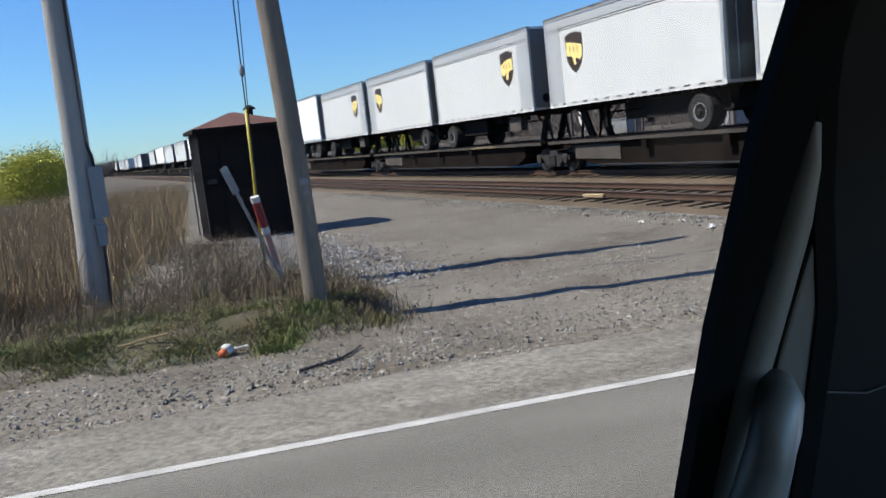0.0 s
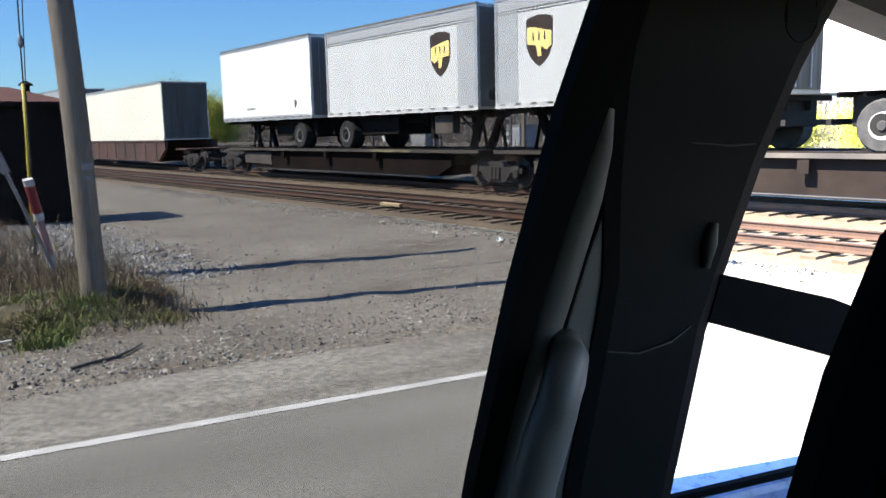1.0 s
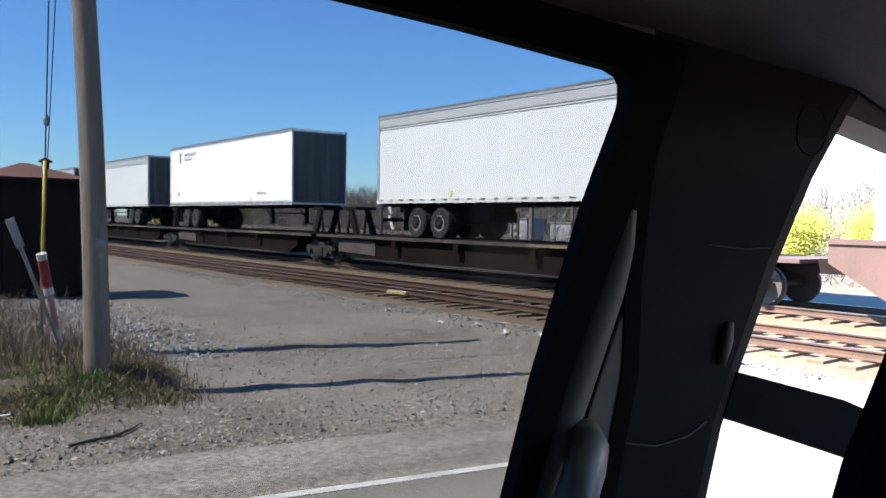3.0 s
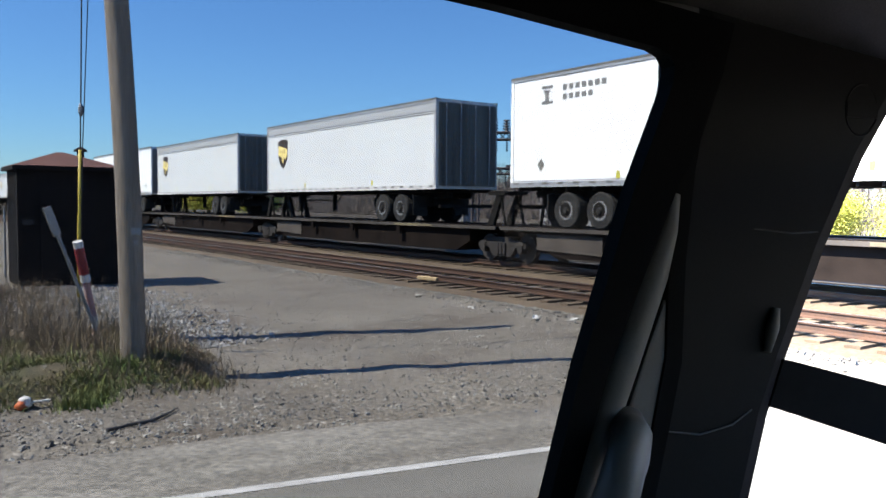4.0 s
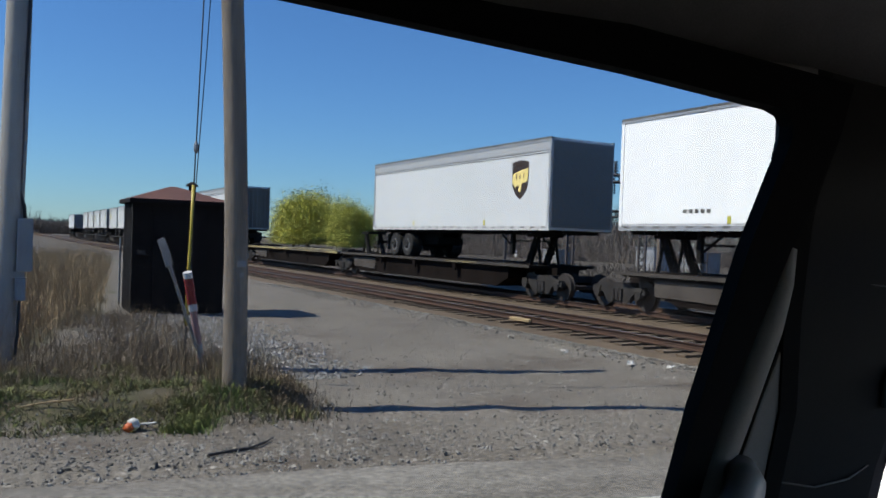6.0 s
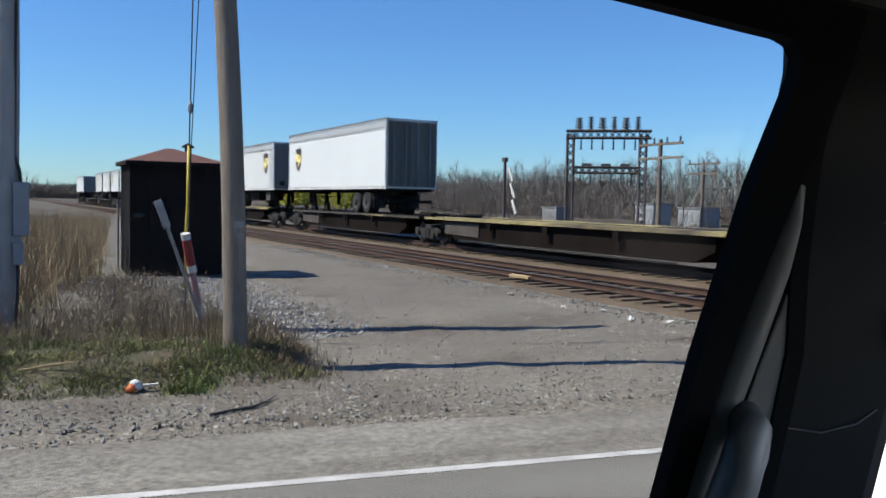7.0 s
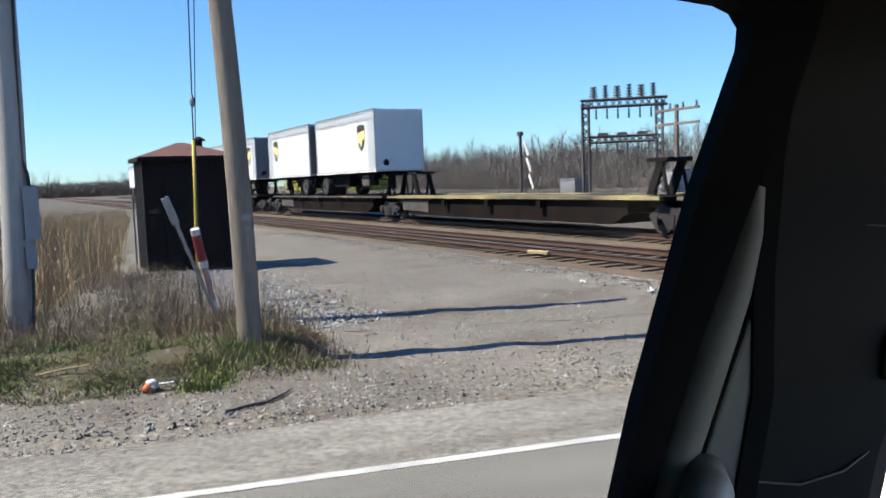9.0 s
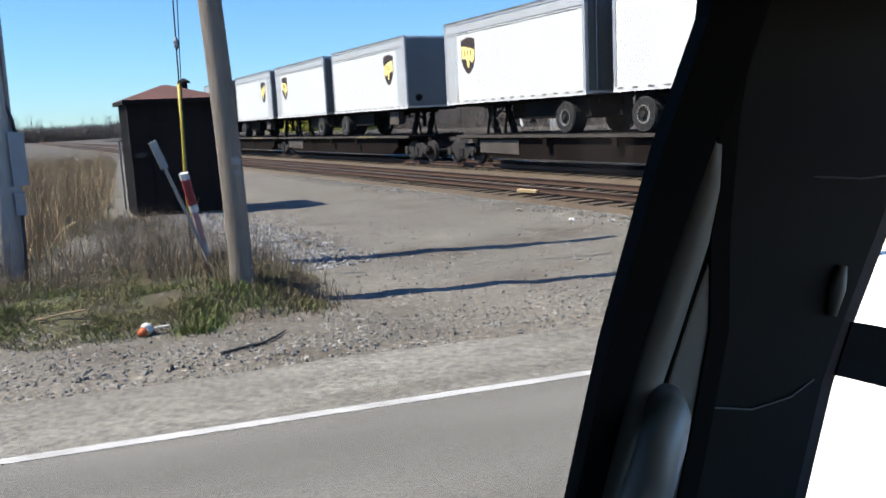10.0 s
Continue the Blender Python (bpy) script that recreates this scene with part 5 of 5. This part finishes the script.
# ---- the vehicle round the camera ----
def make_vehicle():
    """Shapes are drawn as (along, height) and given depth across the vehicle."""
    v = thing("vehicle_cabin", "dark cabin of a parked crew vehicle seen from its rear seat", "vehicle")
    along, across, up = Vector((0.2669, 0.9634, 0.0253)), Vector((-0.9636, 0.2664, 0.0204)), Vector((0.0129, -0.0298, 0.9995))
    origin = Vector((-0.0115, 0.0267, -0.8958))
    fn = lambda u, z, w: origin + along * u + across * w + up * z
    fl = lambda u, z, w: fn(u + 0.018, z, w)
    glass_top = [(-1.2, 3.13), (-0.13, 2.990), (-0.018, 2.975), (0.09, 2.960), (0.195, 2.945), (0.305, 2.929), (0.43, 2.907)]
    corner = [(0.460, 2.902), (0.473, 2.896), (0.480, 2.885), (0.478, 2.868)]
    edge = [(0.435, 2.765), (0.382, 2.605), (0.335, 2.43), (0.268, 2.12)]
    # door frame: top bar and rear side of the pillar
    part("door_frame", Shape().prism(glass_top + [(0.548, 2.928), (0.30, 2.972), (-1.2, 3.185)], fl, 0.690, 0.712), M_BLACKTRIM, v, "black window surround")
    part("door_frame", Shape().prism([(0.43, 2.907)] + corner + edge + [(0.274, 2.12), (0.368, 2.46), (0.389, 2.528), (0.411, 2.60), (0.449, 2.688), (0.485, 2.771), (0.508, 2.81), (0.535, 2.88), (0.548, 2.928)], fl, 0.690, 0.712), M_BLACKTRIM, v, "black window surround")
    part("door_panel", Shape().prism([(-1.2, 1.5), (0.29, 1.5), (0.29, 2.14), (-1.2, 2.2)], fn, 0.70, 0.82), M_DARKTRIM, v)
    # pillar: pale strip, then the broad part, painted dark past the light's edge
    crease = [(0.524, 2.80), (0.503, 2.70), (0.468, 2.616), (0.433, 2.523), (0.400, 2.42), (0.33, 2.20), (0.285, 2.05)]
    outer = [(0.510, 2.81), (0.495, 2.771), (0.460, 2.688), (0.422, 2.60), (0.400, 2.528), (0.379, 2.46), (0.305, 2.20), (0.262, 2.05)]
    right = [(0.515, 2.79), (0.502, 2.697), (0.4995, 2.60), (0.488, 2.545), (0.476, 2.49), (0.455, 2.40), (0.40, 2.05)]
    part("pillar_trim", Shape().prism(crease + right[::-1], fl, 0.709, 0.77), M_GREYTRIM, v, "grey plastic pillar trim", bevel=0.003)
    # added black backing, keeps sky light out of the gap beside the strip
    part("gap_backing", Shape().prism([(0.262, 2.12), (0.355, 2.46), (0.398, 2.60), (0.436, 2.688), (0.472, 2.771), (0.505, 2.93), (0.555, 2.93), (0.545, 2.88), (0.530, 2.80), (0.509, 2.70), (0.474, 2.616), (0.439, 2.523), (0.406, 2.42), (0.336, 2.20), (0.31, 2.12)], fl, 0.7125, 0.7155), M_BLACKTRIM, v)
    strip = Shape()
    vs, fs = [], []
    # the strip's top is cut where the light on it fades
    edge_a = [(0.505, 2.770), (0.496, 2.742), (0.477, 2.690), (0.443, 2.60), (0.415, 2.528), (0.394, 2.46), (0.320, 2.20), (0.277, 2.05)]
    edge_b = [(0.508, 2.760), (0.508, 2.722), (0.499, 2.680), (0.466, 2.592), (0.438, 2.522), (0.416, 2.452), (0.340, 2.213), (0.295, 2.06)]
    m = 9
    for (ua, za), (ub, zb) in zip(edge_a, edge_b):
        for k in range(m):
            f = k / (m - 1)
            vs.append(fn(ua + (ub - ua) * f, za + (zb - za) * f, 0.711 - 0.011 * math.sin(math.pi * f) ** 0.7))
    for i in range(len(edge_a) - 1):
        for k in range(m - 1):
            fs.append((i * m + k, i * m + k + 1, (i + 1) * m + k + 1, (i + 1) * m + k))
    strip.add(vs, fs)
    sp = part("trim_strip", strip, M_GREYTRIM, v, "rounded grey trim strip", smooth=True)
    md = sp.modifiers.new("thickness", "SOLIDIFY")
    md.thickness = 0.012
    md.offset = 0.0
    pil = part("pillar", Shape().prism([(0.512, 2.79), (0.502, 2.697), (0.4995, 2.60), (0.488, 2.545), (0.476, 2.49), (0.455, 2.40), (0.40, 2.05), (0.515, 2.05), (0.602, 2.40), (0.634, 2.53), (0.657, 2.59), (0.703, 2.70), (0.752, 2.795), (0.80, 2.866), (0.83, 2.90), (0.78, 2.98), (0.53, 2.98), (0.530, 2.88)], fn, 0.702, 0.775), M_DARKTRIM, v, "charcoal pillar cover, its shade put into the colour", bevel=0.02)
    part("pillar_seam", Shape().tube([fn(0.505, 2.528, 0.702), fn(0.54, 2.522, 0.699), fn(0.58, 2.528, 0.699), fn(0.606, 2.54, 0.702)], 0.0009, 6), M_SEAM, pil)
    part("pillar_seam", Shape().tube([fn(0.60, 2.728, 0.703), fn(0.65, 2.722, 0.70), fn(0.69, 2.722, 0.703)], 0.0009, 6), M_SEAM, pil)
    part("belt_button", Shape().tube([fn(0.622, 2.60, 0.699), fn(0.626, 2.625, 0.697), fn(0.632, 2.645, 0.699)], [0.004, 0.007, 0.004], 8), M_GREYTRIM, pil, smooth=True)
    ring = [fn(0.741 + 0.022 * math.cos(i * math.tau / 20), 2.85 + 0.027 * math.sin(i * math.tau / 20), 0.703) for i in range(21)]
    part("badge_ring", Shape().tube(ring, 0.0018, 5, False), M_DARKTRIM, pil, "moulded round mark")
    part("badge_mark", Shape().box(-0.02, 0.02, -0.004, 0.004, -0.008, 0.008, Matrix.Translation(fn(0.741, 2.85, 0.704)) @ pose(0, 0, 0, 0, 0, 72)), M_DARKTRIM, pil)
    # grab handle, its grey lightened for the window light on it
    hp = [fl(0.35, 2.14, 0.67), fl(0.352, 2.25, 0.655), fl(0.362, 2.36, 0.652), fl(0.377, 2.435, 0.655), fl(0.390, 2.468, 0.656), fl(0.402, 2.496, 0.658), fl(0.414, 2.523, 0.662), fl(0.427, 2.539, 0.675), fl(0.437, 2.543, 0.70)]
    part("grab_handle", Shape().tube(hp, [0.018, 0.0205, 0.021, 0.021, 0.021, 0.0205, 0.02, 0.019, 0.0175], 20), M_HANDLE, v, "grey moulded grab handle", smooth=True)
    # belt webbing across the front window
    part("seat_belt", Shape().prism([(0.645, 2.590), (0.66, 2.586), (0.80, 2.545), (1.05, 2.44), (1.05, 2.36), (0.80, 2.478), (0.64, 2.537), (0.628, 2.541)], fn, 0.7005, 0.7035), M_BELT, v, "black seat belt webbing")
    # roof lining, upper side rails
    part("side_rail", Shape().prism([(-1.2, 3.15), (0.30, 2.962), (0.52, 2.918), (0.80, 2.868), (0.87, 2.848), (1.0, 2.812), (1.25, 2.70), (1.6, 2.50), (1.7, 2.55), (1.3, 2.85), (0.95, 3.0), (-1.2, 3.22)], fn, 0.706, 0.77), M_LINER, v, "grey cloth roof edge")
    roof = Shape()
    prof = [(0.70, 0.0), (0.66, 0.05), (0.58, 0.085), (0.40, 0.105), (0.0, 0.115), (-0.5, 0.10), (-0.95, 0.0)]
    us = [(-1.3, 3.14), (-0.5, 3.032), (0.2, 2.937), (0.52, 2.915), (0.80, 2.868), (0.95, 2.83), (1.1, 2.78)]
    vs, fs = [], []
    for u, z in us:
        vs += [fn(u, z + dz + (0.03 if u < 0.9 else 0), w) for w, dz in prof]
    k = len(prof)
    for i in range(len(us) - 1):
        for j in range(k - 1):
            fs.append((i * k + j, i * k + j + 1, (i + 1) * k + j + 1, (i + 1) * k + j))
    roof.add(vs, fs)
    rl = part("roof_lining", roof, M_LINER, v, "grey cloth headliner", smooth=True)
    md = rl.modifiers.new("thickness", "SOLIDIFY")
    md.thickness = 0.03
    md.offset = 1.0
    # outer roof, unseen, added to close the cabin above
    part("roof_skin", Shape().prism([(-1.4, 3.31), (0.9, 3.12), (1.2, 2.98), (1.2, 2.94), (0.9, 3.08), (-1.4, 3.27)], fn, -1.05, 0.80), M_BLUE, v, "blue painted roof")
    part("sun_visor", Shape().prism([(1.0, 2.83), (1.2, 2.76), (1.2, 2.745), (1.0, 2.815)], fn, 0.05, 0.60), M_LINER, v, bevel=0.005)
    part("roof_grip", Shape().tube([fn(0.93, 2.93, 0.55), fn(0.95, 2.90, 0.52), fn(1.02, 2.88, 0.52), fn(1.05, 2.90, 0.55)], 0.012, 8), M_GREYTRIM, v, smooth=True)
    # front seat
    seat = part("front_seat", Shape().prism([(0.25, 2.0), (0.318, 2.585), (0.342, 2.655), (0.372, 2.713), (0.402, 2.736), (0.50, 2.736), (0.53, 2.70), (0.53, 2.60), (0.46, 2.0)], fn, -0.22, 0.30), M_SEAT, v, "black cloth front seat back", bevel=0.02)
    part("seat_seam", Shape().tube([fn(0.282, 2.3, 0.25), fn(0.308, 2.52, 0.25), fn(0.328, 2.63, 0.25)], 0.004, 6), M_SEAT, seat)
    # outer skin of the front door; unseen far side, floor and back added
    part("front_door", Shape().prism([(0.50, 1.5), (1.7, 1.5), (1.7, 2.31), (0.95, 2.330), (0.50, 2.340)], fn, 0.712, 0.80), M_BLUE, v, "blue painted door ledge", bevel=0.01)
    part("door_seal", Shape().tube([fn(0.50, 2.347, 0.716), fn(0.95, 2.337, 0.716), fn(1.7, 2.317, 0.716)], 0.006, 6), M_BLACKTRIM, v)
    part("far_door", Shape().prism([(-1.4, 1.5), (1.7, 1.5), (1.7, 2.2), (-1.4, 2.2)], fn, -1.05, -0.95), M_DARKTRIM, v)
    part("far_pillar", Shape().prism([(0.30, 2.2), (0.5, 2.2), (0.75, 2.98), (0.55, 2.98)], fn, -1.05, -0.96), M_DARKTRIM, v)
    part("far_rail", Shape().prism([(-1.4, 2.9), (1.1, 2.78), (1.1, 2.98), (-1.4, 3.12)], fn, -1.05, -0.96), M_LINER, v)
    part("cabin_floor", Shape().prism([(-1.4, 1.45), (1.7, 1.45), (1.7, 1.5), (-1.4, 1.5)], fn, -1.05, 0.82), M_DARKTRIM, v)
    part("cabin_back", Shape().prism([(-1.45, 1.45), (-1.4, 1.45), (-1.4, 3.25), (-1.45, 3.25)], fn, -1.05, 0.82), M_DARKTRIM, v)
    part("dashboard", Shape().prism([(1.5, 1.5), (1.9, 1.5), (1.9, 2.25), (1.55, 2.2)], fn, -1.0, 0.74), M_DARKTRIM, v)
    pane = part("side_window", Shape().prism([(-1.2, 2.16), (0.27, 2.12), (0.345, 2.43), (0.392, 2.605), (0.45, 2.765), (0.495, 2.89), (0.49, 2.94), (0.30, 2.985), (-1.2, 3.075)], fl, 0.716, 0.721), M_TINT, v, "tinted privacy glass")
    # unseen far pane, added to cut the light entering the cabin
    part("side_window", Shape().prism([(-1.4, 2.2), (1.1, 2.2), (1.1, 2.85), (-1.4, 2.95)], fn, -1.02, -1.014), M_TINT, v, "tinted privacy glass")


def make_ties():
    """Wooden ties; the stretch beside the lot singly, the rest in one piece."""
    r = random.Random(3)
    me = mesh_of("tie", Shape().box(-0.115, 0.115, -1.3, 1.3, -0.12, 0.02), M_TIE)
    for n, yc in enumerate((NEAR_TRACK, TRAIN_TRACK)):
        rest = Shape()
        x = 12.0
        while x > -190:
            x -= 0.56
            if -68 < x < -2:
                ob = new("tie", me)
                ob.parent = tracks[n]
                ob.matrix_basis = pose(x + r.uniform(-0.03, 0.03), yc  + r.uniform(-0.06, 0.06), r.uniform(-0.045, -0.02), 0, 0, r.uniform(-1.5, 1.5))
            else:
                rest.box(x - 0.115, x + 0.115, yc  - 1.3, yc  + 1.3, -0.12, -0.01)
        tagged(part("far_ties", rest, M_TIE, tracks[n]), kind="stuff")


make_train()
make_vehicle()
make_grass()
make_stones()
make_litter()
make_ties()


def motions():
    """The train runs at one steady pace along the line."""
    times = [0, 0.1] + [float(i) for i in range(1, 10)] + [9.9, 10]
    for ob, s, z, turn in MOVING:
        rows = []
        for t in times:
            x = s + SPEED * t
            rows.append((t, pose(x, TRAIN_TRACK , z, 0, 0, turn)))
        walk(ob, rows)


motions()
